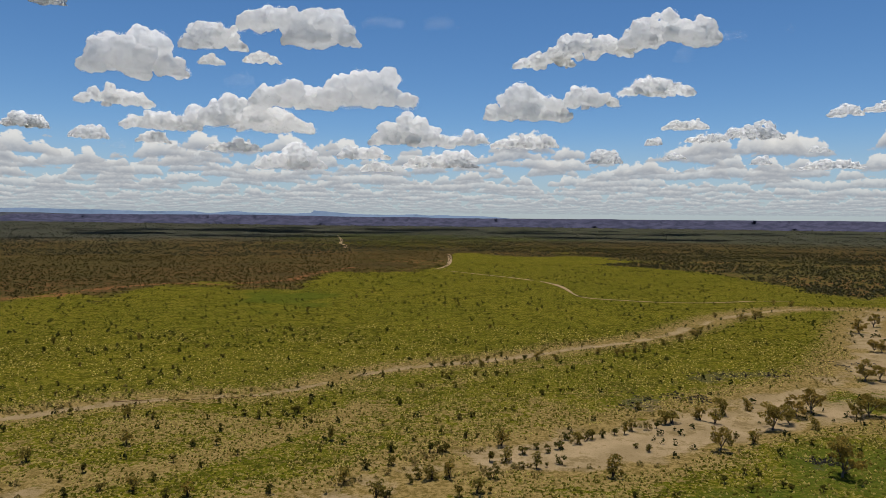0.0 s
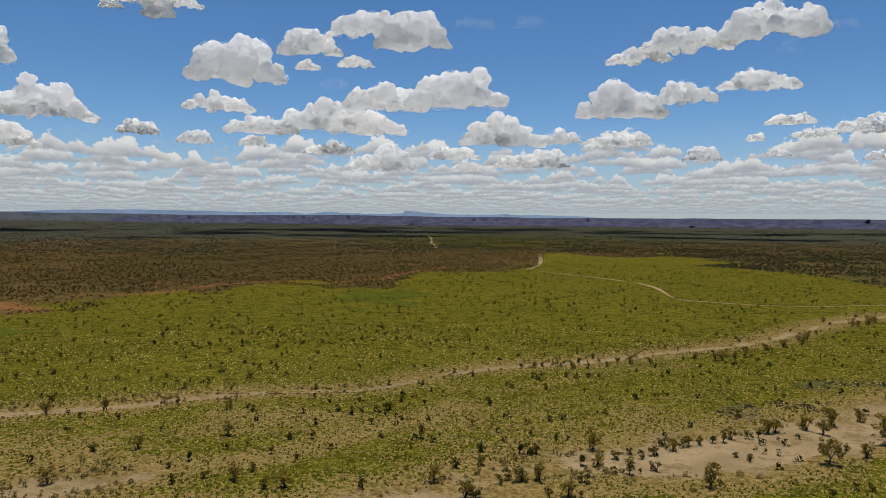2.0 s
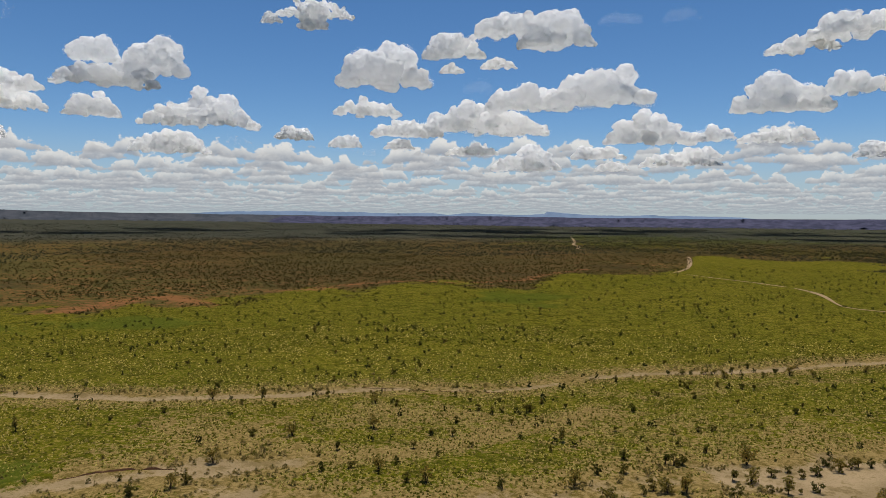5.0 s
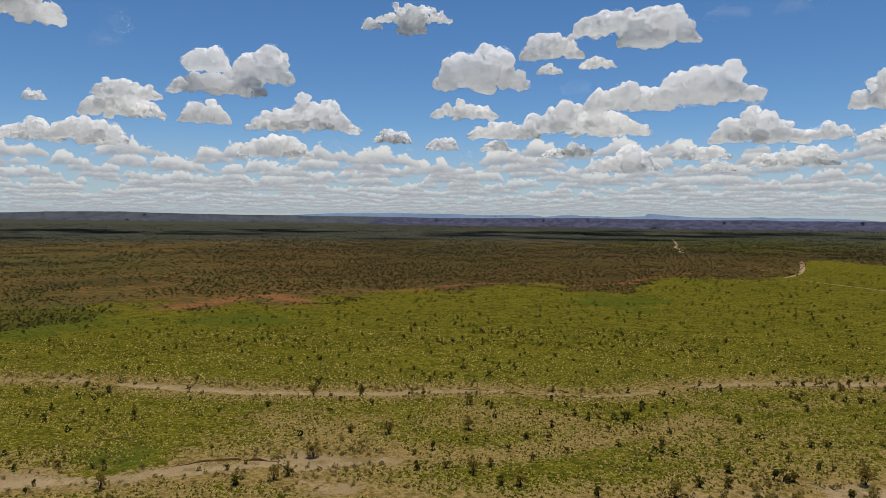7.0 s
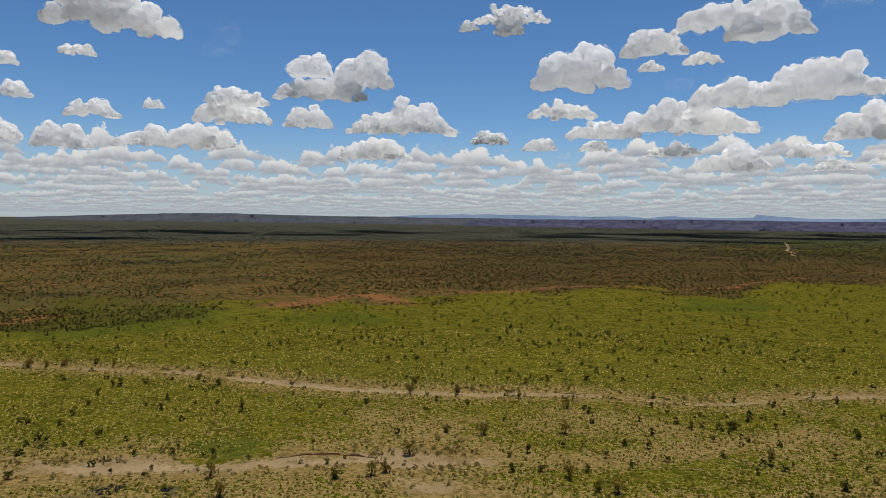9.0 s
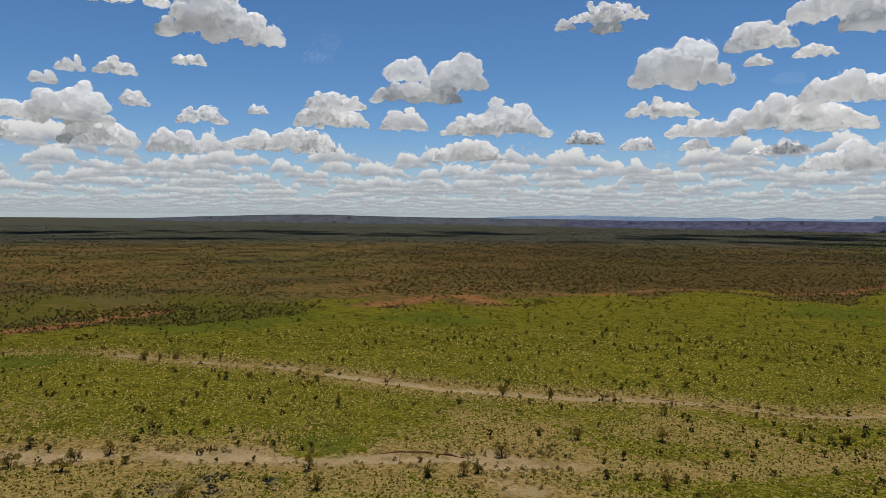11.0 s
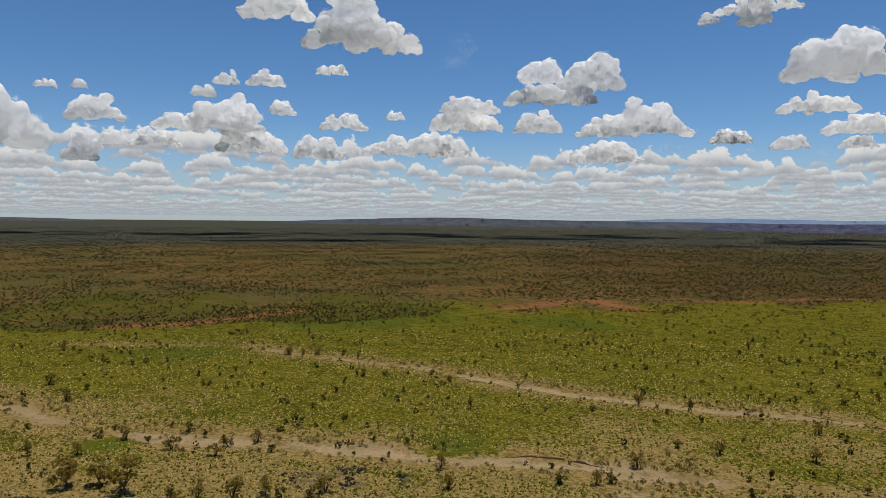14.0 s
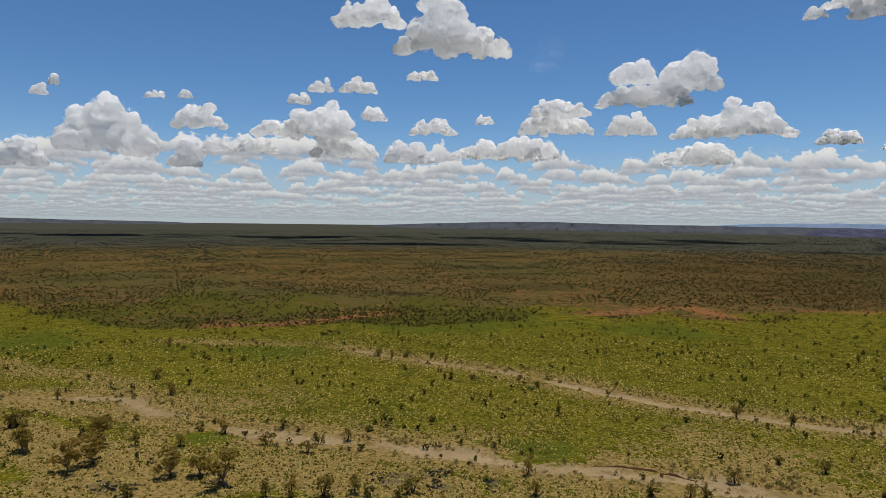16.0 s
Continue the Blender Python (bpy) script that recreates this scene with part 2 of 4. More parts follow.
# for the far clumps, distance haze is mixed into this leaf colour
M_FAR_SCRUB = leafy("hazed_woodland_leaves", (0.024, 0.027, 0.016), (0.024, 0.027, 0.016), (0.058, 0.058, 0.034))
M_SAPLING = leafy("sapling_leaves", (0.030, 0.034, 0.010), (0.030, 0.034, 0.010), (0.058, 0.058, 0.016))
M_CREEK = leafy("creek_sapling_leaves", (0.316, 0.222, 0.071), (0.316, 0.222, 0.071), (0.138, 0.116, 0.036))
M_CLUMP = leafy("pasture_clumps", (0.033, 0.040, 0.007), (0.033, 0.040, 0.007), (0.121, 0.116, 0.018), 0.3, 0.9)
M_WOOD = leafy("woodland_leaves", (0.048, 0.045, 0.016), (0.048, 0.045, 0.016), (0.085, 0.072, 0.031))
M_BRUSH = leafy("dead_brush_twigs", (0.041, 0.035, 0.031), (0.041, 0.035, 0.031), (0.075, 0.067, 0.058))
M_TUSSOCK = leafy("tussock_grass", (0.062, 0.057, 0.008), (0.062, 0.057, 0.008), (0.380, 0.300, 0.085), 0.35, 0.95)
# the escarpment's purple-blue is distance haze painted into the base colour
M_HILL = plain("purple_hill_haze", (0.066, 0.064, 0.098), (0.036, 0.038, 0.060), 0.02, 1.0, 3.0)
# low hills: blue-grey of the air between, given as their own colour
M_FAR_HILL = plain("haze_grey_hill", (0.065, 0.067, 0.075), (0.044, 0.050, 0.058), 0.012, 1.0, 8.0)
# the range is tinted blue to imitate haze over the distance
M_RANGE = plain("haze_blue_range", (0.147, 0.196, 0.273), (0.119, 0.168, 0.238), 0.006, 1.0)


# ---- mesh helpers ----
def mesh_object(name, verts, faces, mat, smooth=False):
    me = bpy.data.meshes.new(name)
    if isinstance(faces, np.ndarray):
        n, k = faces.shape
        me.vertices.add(len(verts))
        me.vertices.foreach_set("co", np.asarray(verts, np.float32).ravel())
        me.loops.add(n * k)
        me.loops.foreach_set("vertex_index", faces.astype(np.int32).ravel())
        me.polygons.add(n)
        me.polygons.foreach_set("loop_start", np.arange(0, n * k, k, dtype=np.int32))
    else:
        me.from_pydata([tuple(v) for v in verts], [], faces)
    me.materials.append(mat)
    if smooth:
        me.polygons.foreach_set("use_smooth", [True] * len(me.polygons))
    me.update(calc_edges=True)
    return new(name, me)


def part(name, verts, faces, mat, parent, label=""):
    ob = mesh_object(name, verts, faces, mat)
    ob.parent = parent
    return tagged(ob, label)


def lattice(ix, iy, iz, seed):
    h = (ix * 374761393 + iy * 668265263 + iz * 2147483647 + seed * 1274126177) & 0xFFFFFFFF
    h = ((h ^ (h >> 13)) * 1274126177) & 0xFFFFFFFF
    h = (h ^ (h >> 16)) & 0xFFFFFFFF
    return h / 4294967295.0


def value_noise(p, seed=0):
    """Smooth value noise, -1 to 1, at an array of points (n, 3)."""
    i = np.floor(p).astype(np.int64)
    f = p - i
    f = f * f * f * (f * (f * 6 - 15) + 10)
    r = np.zeros(len(p))
    for dx in (0, 1):
        for dy in (0, 1):
            for dz in (0, 1):
                w = ((f[:, 0] if dx else 1 - f[:, 0]) * (f[:, 1] if dy else 1 - f[:, 1]) * (f[:, 2] if dz else 1 - f[:, 2]))
                r += w * lattice(i[:, 0] + dx, i[:, 1] + dy, i[:, 2] + dz, seed)
    return r * 2 - 1


def fractal(p, octaves=4, seed=0):
    r, a = np.zeros(len(p)), 1.0
    for k in range(octaves):
        r += a * value_noise(p * 2.03 ** k + k * 17.3, seed + k)
        a *= 0.5
    return r


def flat(x, y, scale):
    return np.stack([np.ravel(x) / scale, np.ravel(y) / scale, np.zeros(np.size(x))], 1)


# ---- the plain ----
CREEK_FAR = [(-381, 70, 0.3), (-361, 101, 0.6), (-336, 131, 2), (-318, 141, 3), (-298, 149, 3.5), (-279, 157, 3.5), (-262, 164, 3.5), (-249, 170, 3.5), (-237, 176, 4), (-220, 180, 5), (-205, 184, 6), (-191, 185, 6), (-179, 189, 6), (-165, 193, 6), (-153, 199, 5.5), (-142, 204, 5), (-132, 211, 5), (-123, 215, 5), (-116, 221, 5), (-105, 228, 4.5), (-93, 234, 4), (-80, 238, 3.5), (-65, 241, 3), (-52, 248, 3), (-38, 267, 4), (-23, 280, 4), (-5, 292, 5), (16, 301, 6), (37, 314, 6), (57, 330, 6), (70, 338, 6), (88, 349, 5.5), (114, 371, 6), (140, 404, 6), (174, 443, 6), (215, 479, 7), (248, 493, 6), (277, 489, 6), (301, 485, 6)]
CREEK_NEAR = [(-284, -3, 3), (-277, 17, 3.5), (-265, 34, 3), (-234, 43, 4), (-212, 54, 6), (-196, 66, 7), (-183, 78, 7.5), (-171, 89, 7), (-159, 100, 6.5), (-148, 110, 6.5), (-137, 119, 6), (-132, 124, 6), (-121, 132, 5), (-111, 141, 5), (-101, 148, 5), (-92, 155, 5), (-110, 133, 4), (-84, 132, 3), (-56, 135, 3), (-19, 152, 9), (-10, 161, 10), (-3, 169, 10), (7, 177, 9), (17, 180, 10), (26, 180, 13), (39, 183, 18), (58, 197, 18), (78, 209, 17), (99, 220, 20), (126, 236, 22), (153, 255, 22), (177, 284, 20), (205, 335, 14), (239, 402, 11), (275, 455, 9), (301, 487, 8)]
RIVER = [(338, 640, 9), (337, 560, 8), (312, 490, 8)]
TRACK_MID = [(9, 1193), (11, 1060), (9, 966), (6, 908), (-2, 860), (-9, 836)]
TRACK_EAST = [(-6, 845), (1, 819), (29, 780), (67, 733), (95, 684), (104, 655), (106, 619), (105, 581), (105, 552), (108, 543), (133, 532), (151, 522), (179, 517), (210, 525), (236, 536), (260, 535)]
TRACK_FAR = [(-335, 2285), (-264, 1875), (-233, 1633), (-203, 1507), (-196, 1422), (-176, 1373), (-156, 1378)]
SCRUB_EDGE = [(366, 591), (327, 555), (326, 620), (328, 734), (312, 850), (273, 946), (225, 1096), (203, 1192), (113, 1231), (25, 1215), (5, 930), (-16, 863), (-67, 819), (-111, 764), (-123, 655), (-124, 602), (-159, 603), (-212, 593), (-230, 535), (-239, 485), (-262, 486), (-267, 524), (-280, 499), (-276, 441), (-291, 410), (-298, 374), (-334, 363), (-338, 341), (-365, 312), (-395, 292), (-397, 261), (-426, 230), (-426, 189), (-403, 143), (-416, 117), (-404, 83), (-428, 60), (-477, 39), (-546, 14), (-580, -5)]
DRY_STRIP_A = [(-95, 152), (-84, 160), (-70, 165), (-62, 173), (-55, 182), (-48, 194), (-42, 203), (-31, 213), (-25, 225)]
DRY_STRIP_B = [(-50, 262), (-28, 248), (-12, 248), (4, 257), (17, 277), (38, 289), (62, 301)]
DRY_STRIP_C = [(-358, -3), (-325, 8), (-318, 22), (-274, 40), (-249, 53), (-237, 66)]
DRY_STRIP_D = [(-238, -2), (-210, 12), (-189, 25), (-182, 11), (-172, 35), (-170, 55), (-154, 68), (-138, 81)]
DRY_STRIP_E = [(-279, -3), (-254, 21), (-232, 39), (-215, 55), (-198, 70)]
BANK_CUT = [(-135, 126), (-130, 132), (-123, 137), (-118, 139), (-113, 141)]
RED_RISE = [(-432, 101), (-418, 124), (-415, 147), (-423, 172), (-428, 198), (-438, 228)]
RED_SLOPE = [(-368, 342), (-368, 377), (-373, 423), (-354, 438), (-308, 409)]
RED_FLAT = [(-110, 851), (-137, 776), (-141, 677), (-191, 631), (-241, 631), (-275, 597), (-284, 526), (-311, 502)]
CUT_FAR = [(-107, 231), (-93, 234), (-79, 235), (-65, 239), (-53, 243)]
LUSH_SPOTS = [(100, 165, 26), (75, 150, 22), (-330, 105, 30), (-205, 48, 8), (180, 1450, 190), (-400, 20, 50),
              (-110, 520, 60), (-290, 330, 40), (150, 240, 20), (-150, 125, 12),
              (-80, 1650, 330), (-150, 2150, 420), (70, 2050, 380), (260, 1420, 170), (-420, 260, 90), (-520, 120, 120)]


ASH_SPOTS = [(64, 231, 7), (71, 237, 8), (79, 241, 8), (86, 240, 5), (103, 273, 9), (114, 277, 9), (128, 280, 9), (173, 300, 9),
             (-176, 20, 5), (-149, 77, 5), (-148, 87, 4), (-139, 85, 3), (-134, 96, 3), (97, 176, 5)]


def near_line(x, y, line, soft):
    """1 on a line of points (x, y, half width), falling to 0 over soft metres past its edge."""
    best = np.full(np.shape(x), 1e9)
    for (x0, y0, w0), (x1, y1, w1) in zip(line, line[1:]):
        dx, dy = x1 - x0, y1 - y0
        s = np.clip(((x - x0) * dx + (y - y0) * dy) / (dx * dx + dy * dy), 0, 1)
        best = np.minimum(best, np.hypot(x - x0 - s * dx, y - y0 - s * dy) - (w0 + s * (w1 - w0)))
    return np.clip(0.5 - best / (2 * soft), 0, 1)


EDGE = sorted((math.degrees(math.atan2(-x, y)), math.hypot(x, y)) for x, y in SCRUB_EDGE)


def scrub_edge(az):
    return np.interp(az, [e[0] for e in EDGE], [e[1] for e in EDGE])


def height(x, y):
    """The plain is level near by and rises gently towards the far country."""
    r = np.hypot(x, y)
    far = EYE - r * 0.03 * np.clip(1 - (r - 2000) / 2950, 0, 1) ** 1.475
    return np.where(r < 2000, 0.0, far)


def zones(x, y):
    shp = np.shape(x)
    az = np.degrees(np.arctan2(-x, y))
    r = np.hypot(x, y)
    wob = fractal(flat(x, y, 40), 3, 5).reshape(shp)
    e = scrub_edge(az) * (1 + 0.10 * fractal(flat(x, y, 130), 2, 6).reshape(shp))
    scrub = np.clip(0.5 + (r - e + wob * 40) / (0.34 * e), 0, 1)
    # past 1500 m the value runs above 1, which drives the haze tint
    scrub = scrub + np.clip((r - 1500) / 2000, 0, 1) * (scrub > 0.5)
    scrub = np.where((az > 120) | (az < -60), 0.3, scrub)
    sand = np.maximum(near_line(x, y, [(a, b, 0.55 * w) for a, b, w in CREEK_FAR], 4), near_line(x, y, [(a, b, 0.80 * w) for a, b, w in CREEK_NEAR], 8))
    sand = np.maximum(sand, 0.55 * near_line(x, y, RIVER, 14))
    sand = sand * np.clip(0.92 + 0.55 * fractal(flat(x, y, 16), 3, 8).reshape(shp), 0, 1)
    dry = np.zeros(shp)
    for line, w, amt in ((DRY_STRIP_A, 7, 0.95), (DRY_STRIP_B, 7, 0.55), (DRY_STRIP_C, 12, 0.6), (DRY_STRIP_D, 13, 0.95), (DRY_STRIP_E, 9, 0.95)):
        dry = np.maximum(dry, amt * near_line(x, y, [(a, b, w) for a, b in line], 8))
    dry = np.maximum(dry, 0.72 * near_line(x, y, [(a, b, w + 10) for a, b, w in CREEK_FAR], 10))
    dry = np.maximum(dry, 0.80 * near_line(x, y, [(a, b, w + 12) for a, b, w in CREEK_NEAR], 12))
    near = np.clip((330 - r) / 130, 0, 1)
    dry = np.maximum(dry, near * (0.34 + 0.50 * wob))
    red = near_line(x, y, [(a, b, 7) for a, b in RED_RISE], 6)
    scrub = np.maximum(scrub, red)
    lush = 0.42 * np.clip((x - 60 + 60 * wob) / 120, 0, 1) * (scrub > 0.4) * (y > 200)
    for a, b, w in LUSH_SPOTS:
        lush = np.maximum(lush, np.clip(1.25 - np.hypot(x - a, y - b) / w + 0.5 * wob, 0, 1))
    sand = sand * (1 - 0.7 * lush)
    dry = dry * (1 - lush)
    return scrub, sand, dry, lush


def thicket(x, y):
    """How dense the mulga grows and how dark brown its ground is: close stands to the north-west and beyond the river.
    """
    k = np.zeros(np.shape(x))
    for a, b, w in ((-330, 820, 420), (-620, 1150, 560), (-150, 1300, 420), (420, 1500, 620), (900, 1300, 600)):
        k = np.maximum(k, np.clip(1.6 - 1.6 * np.hypot(x - a, y - b) / w, 0, 1))
    return k


def surface(x, y):
    """The ground itself, with the sunken creek beds and slight unevenness."""
    x, y = np.asarray(x, float), np.asarray(y, float)
    sand = zones(x, y)[1]
    bumps = fractal(flat(x, y, 30), 3, 2).reshape(x.shape)
    return height(x, y) - 0.9 * np.clip(sand * 1.3, 0, 1) + 0.25 * bumps * np.clip(np.hypot(x, y) / 200, 0, 1)


def build_ground():
    az = np.radians(np.concatenate([np.arange(-42, 102, 0.22), np.arange(102, 318, 4.0)]))
    rr = np.concatenate([[1, 30, 60, 90], 110 * 1.012 ** np.arange(0, 320)])
    rr = rr[rr < 4940]
    rr = np.append(rr, 4950)
    a, r = np.meshgrid(az, rr)
    x, y = -r * np.sin(a), r * np.cos(a)
    scrub, sand, dry, lush = zones(x, y)
    z = surface(x, y)
    nr, na = x.shape
    verts = np.stack([x.ravel(), y.ravel(), z.ravel()], 1)
    i, j = np.meshgrid(np.arange(nr - 1), np.arange(na), indexing="ij")
    k = (j + 1) % na
    faces = np.stack([i * na + j, i * na + k, (i + 1) * na + k, (i + 1) * na + j], -1).reshape(-1, 4)[:, ::-1]
    faces = faces.tolist() + [list(range(na))]
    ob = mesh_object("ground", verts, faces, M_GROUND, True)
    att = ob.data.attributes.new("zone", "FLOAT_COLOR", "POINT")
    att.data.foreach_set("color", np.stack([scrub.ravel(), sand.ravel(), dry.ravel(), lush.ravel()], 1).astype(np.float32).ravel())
    thick = ob.data.attributes.new("thick", "FLOAT", "POINT")
    thick.data.foreach_set("value", thicket(x, y).astype(np.float32).ravel())
    ash = np.zeros(x.shape)
    wob = fractal(flat(x, y, 9), 3, 15).reshape(x.shape)
    for a_, b_, w_ in ASH_SPOTS:
        ash = np.maximum(ash, np.clip(1.0 - np.hypot(x - a_, y - b_) / w_ + 0.8 * wob, 0, 0.75))
    burnt = ob.data.attributes.new("ash", "FLOAT", "POINT")
    burnt.data.foreach_set("value", ash.astype(np.float32).ravel())
    earth = np.zeros(x.shape)
    for line, w_, amount in ((RED_RISE, 8, 1.0), (RED_SLOPE, 14, 0.8), (RED_FLAT, 12, 0.65)):
        earth = np.maximum(earth, amount * near_line(x, y, [(a_, b_, w_) for a_, b_ in line], 14))
    bared = ob.data.attributes.new("earth", "FLOAT", "POINT")
    bared.data.foreach_set("value", earth.astype(np.float32).ravel())
    return tagged(ob, "wide green and red outback plain crossed by sandy creek beds", "ground", kind="structure")


build_ground()


def dirt_track(name, pts, half, label):
    """A graded strip with a worn crown, a little over the plain."""
    pts = np.array(pts, float)
    d = np.concatenate([[0], np.cumsum(np.hypot(*np.diff(pts, axis=0).T))])
    n = max(12, int(d[-1] / 8))
    s = np.linspace(0, d[-1], n)
    wide = np.interp(s / d[-1], np.linspace(0, 1, len(half)), half)
    c = np.stack([np.interp(s, d, pts[:, 0]), np.interp(s, d, pts[:, 1])], 1)
    for _ in range(3):
        c[1:-1] = (c[:-2] + 2 * c[1:-1] + c[2:]) / 4
    g = np.gradient(c, axis=0)
    g /= np.hypot(g[:, 0], g[:, 1])[:, None]
    side = np.stack([-g[:, 1], g[:, 0]], 1)
    rng = np.random.default_rng(7)
    verts, faces = [], []
    for q in range(n):
        for w, up in ((-1, 0.02), (-0.8, 0.2), (0, 0.26), (0.8, 0.2), (1, 0.02)):
            x, y = c[q] + side[q] * w * wide[q] * (1 + 0.12 * rng.normal())
            verts.append((x, y, float(height(x, y)) + up))
    for q in range(n - 1):
        for k in range(4):
            o = q * 5 + k
            faces.append((o, o + 1, o + 6, o + 5))
    return tagged(mesh_object(name, verts, faces, M_TRACK, True), label, "dirt track", kind="structure")


dirt_track("dirt_track_1", TRACK_MID, (3.0, 3.4, 2.6, 1.2), "pale sandy dirt track climbing out of the green plain")
dirt_track("dirt_track_2", TRACK_EAST, (0.7, 0.8, 0.9, 2.2, 2.3, 1.0, 0.8, 0.7, 0.6), "narrow pale dirt track curving across the green plain")
dirt_track("dirt_track_3", TRACK_FAR, (2.0, 3.6, 3.6, 2.5), "pale winding dirt track far off between the scrub")


def creek_bank(name, pts, high, label):
    """A low undercut bank of red earth with a crumbled lip along a creek."""
    pts = np.array(pts, float)
    d = np.concatenate([[0], np.cumsum(np.hypot(*np.diff(pts, axis=0).T))])
    s = np.arange(0, d[-1], 0.8)
    x, y = np.interp(s, d, pts[:, 0]), np.interp(s, d, pts[:, 1])
    k = fractal(flat(s, 0 * s, 3.0), 4, 61)
    r = np.hypot(x, y)
    ux, uy = x / r, y / r
    fade = np.clip(np.minimum(s, d[-1] - s) / 6, 0, 1)
    foot = surface(x, y)
    verts, faces = [], []
    for q in range(len(s)):
        tall = high * fade[q] * max(0.0, 0.25 + 1.0 * k[q])
        for out, up in ((-0.9, -0.5), (-0.25, 0.2 * tall), (0.0, 0.85 * tall), (0.3, tall), (0.55, 0.3 * tall), (0.9, -0.5)):
            o = out + 0.22 * k[q]
            verts.append((x[q] + ux[q] * o, y[q] + uy[q] * o, up + foot[q]))
    for q in range(len(s) - 1):
        for j in range(5):
            o = q * 6 + j
            faces.append((o, o + 6, o + 7, o + 1))
    return tagged(mesh_object(name, verts, faces, M_BANK), label, "creek bank", kind="structure")


M_BANK = plain("red_bank_earth", (0.071, 0.034, 0.018), (0.041, 0.022, 0.012), 0.8)
creek_bank("creek_bank_1", BANK_CUT, 0.38, "low crumbling bank of dark red earth beside creek sand")
creek_bank("creek_bank_2", CUT_FAR, 0.26, "thin eroded red-brown bank beside a dry creek")


# ---- hills ----
def ridge(name, az0, az1, base, top, depth, mat, label, seed, step_deg=0.12):
    """A long escarpment along an arc: base(az) metres out, top(az) degrees above eye level."""
    az = np.arange(az0, az1 + 1e-6, step_deg)
    b, t = base(az), top(az)
    rows = np.array([0.0, 0.12, 0.25, 0.4, 0.55, 0.7, 0.85, 1.0, 1.3])
    rise = np.array([-0.25, 0.10, 0.22, 0.36, 0.55, 0.82, 0.97, 1.0, 0.6])
    a, q = np.meshgrid(np.radians(az), np.arange(len(rows)))
    gully = fractal(np.stack([a.ravel() * 230, rows[q].ravel() * 2.2, np.zeros(a.size)], 1), 4, seed).reshape(a.shape)
    r = b[None, :] + rows[q] * depth + gully * depth * 0.17
    z0 = height(0 * b, b)[None, :]
    zt = EYE + (b + depth)[None, :] * np.tan(np.radians(t))[None, :]
    z = z0 + (zt - z0) * (rise[q] + gully * 0.13 * (rise[q] > 0) * (rise[q] < 0.96))
    fade = np.clip(np.minimum(az - az0, az1 - az) / 2.0, 0, 1)[None, :]
    z = z0 - 3 + (z - z0 + 3) * fade
    verts = np.stack([(-r * np.sin(a)).ravel(), (r * np.cos(a)).ravel(), z.ravel()], 1)
    nr, na = a.shape
    i, j = np.meshgrid(np.arange(nr - 1), np.arange(na - 1), indexing="ij")
    faces = np.stack([i * na + j, i * na + j + 1, (i + 1) * na + j + 1, (i + 1) * na + j], -1).reshape(-1, 4)[:, ::-1]
    return tagged(mesh_object(name, verts, faces, mat, True), label, "hills", kind="structure")


def curve(*pairs):
    xs, ys = [p[0] for p in pairs], [p[1] for p in pairs]
    return lambda az: np.interp(az, xs, ys)


def rough(f, amount, scale, seed):
    return lambda az: f(az) + amount * fractal(np.stack([az / scale, 0 * az, 0 * az], 1), 4, seed)


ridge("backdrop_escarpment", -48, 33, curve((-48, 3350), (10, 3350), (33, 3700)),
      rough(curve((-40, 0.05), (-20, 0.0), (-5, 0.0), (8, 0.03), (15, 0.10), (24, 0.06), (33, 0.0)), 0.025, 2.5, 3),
      260, M_HILL, "long flat-topped escarpment on the horizon, coloured with purple-blue haze", 11)
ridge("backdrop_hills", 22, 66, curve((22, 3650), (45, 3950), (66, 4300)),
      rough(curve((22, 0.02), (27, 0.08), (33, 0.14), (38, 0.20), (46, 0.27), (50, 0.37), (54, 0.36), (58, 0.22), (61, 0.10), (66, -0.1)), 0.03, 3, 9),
      300, M_FAR_HILL, "low rounded hills on the horizon, coloured with blue-grey haze", 12)
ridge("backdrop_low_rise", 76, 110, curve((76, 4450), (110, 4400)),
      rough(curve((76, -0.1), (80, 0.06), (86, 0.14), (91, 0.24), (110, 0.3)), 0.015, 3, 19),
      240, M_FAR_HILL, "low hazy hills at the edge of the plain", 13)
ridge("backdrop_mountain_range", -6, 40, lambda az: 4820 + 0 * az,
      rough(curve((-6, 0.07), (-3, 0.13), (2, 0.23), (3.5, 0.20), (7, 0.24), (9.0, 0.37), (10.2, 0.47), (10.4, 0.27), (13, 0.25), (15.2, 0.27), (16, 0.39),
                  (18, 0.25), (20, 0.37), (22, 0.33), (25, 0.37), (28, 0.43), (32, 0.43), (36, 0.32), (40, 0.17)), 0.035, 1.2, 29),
      110, M_RANGE, "mesas of a distant mountain range, coloured pale haze blue", 14)


# ---- plants ----
def tube(pts, radii, sides=6):
    """A tapered limb through the points, closed at its tip."""
    verts, faces = [], []
    pts = [Vector(p) for p in pts]
    for k, p in enumerate(pts):
        d = (pts[min(k + 1, len(pts) - 1)] - pts[max(k - 1, 0)]).normalized()
        u = d.orthogonal().normalized()
        v = d.cross(u)
        for s in range(sides):
            a = 2 * math.pi * s / sides
            verts.append(tuple(p + (u * math.cos(a) + v * math.sin(a)) * radii[k]))
    for k in range(len(pts) - 1):
        for s in range(sides):
            faces.append((k * sides + s, k * sides + (s + 1) % sides, (k + 1) * sides + (s + 1) % sides, (k + 1) * sides + s))
    faces.append(tuple(range((len(pts) - 1) * sides, len(pts) * sides)))
    return verts, faces


def join(pieces):
    verts, faces = [], []
    for v, f in pieces:
        o = len(verts)
        verts += v
        faces += [tuple(i + o for i in q) for q in f]
    return verts, faces


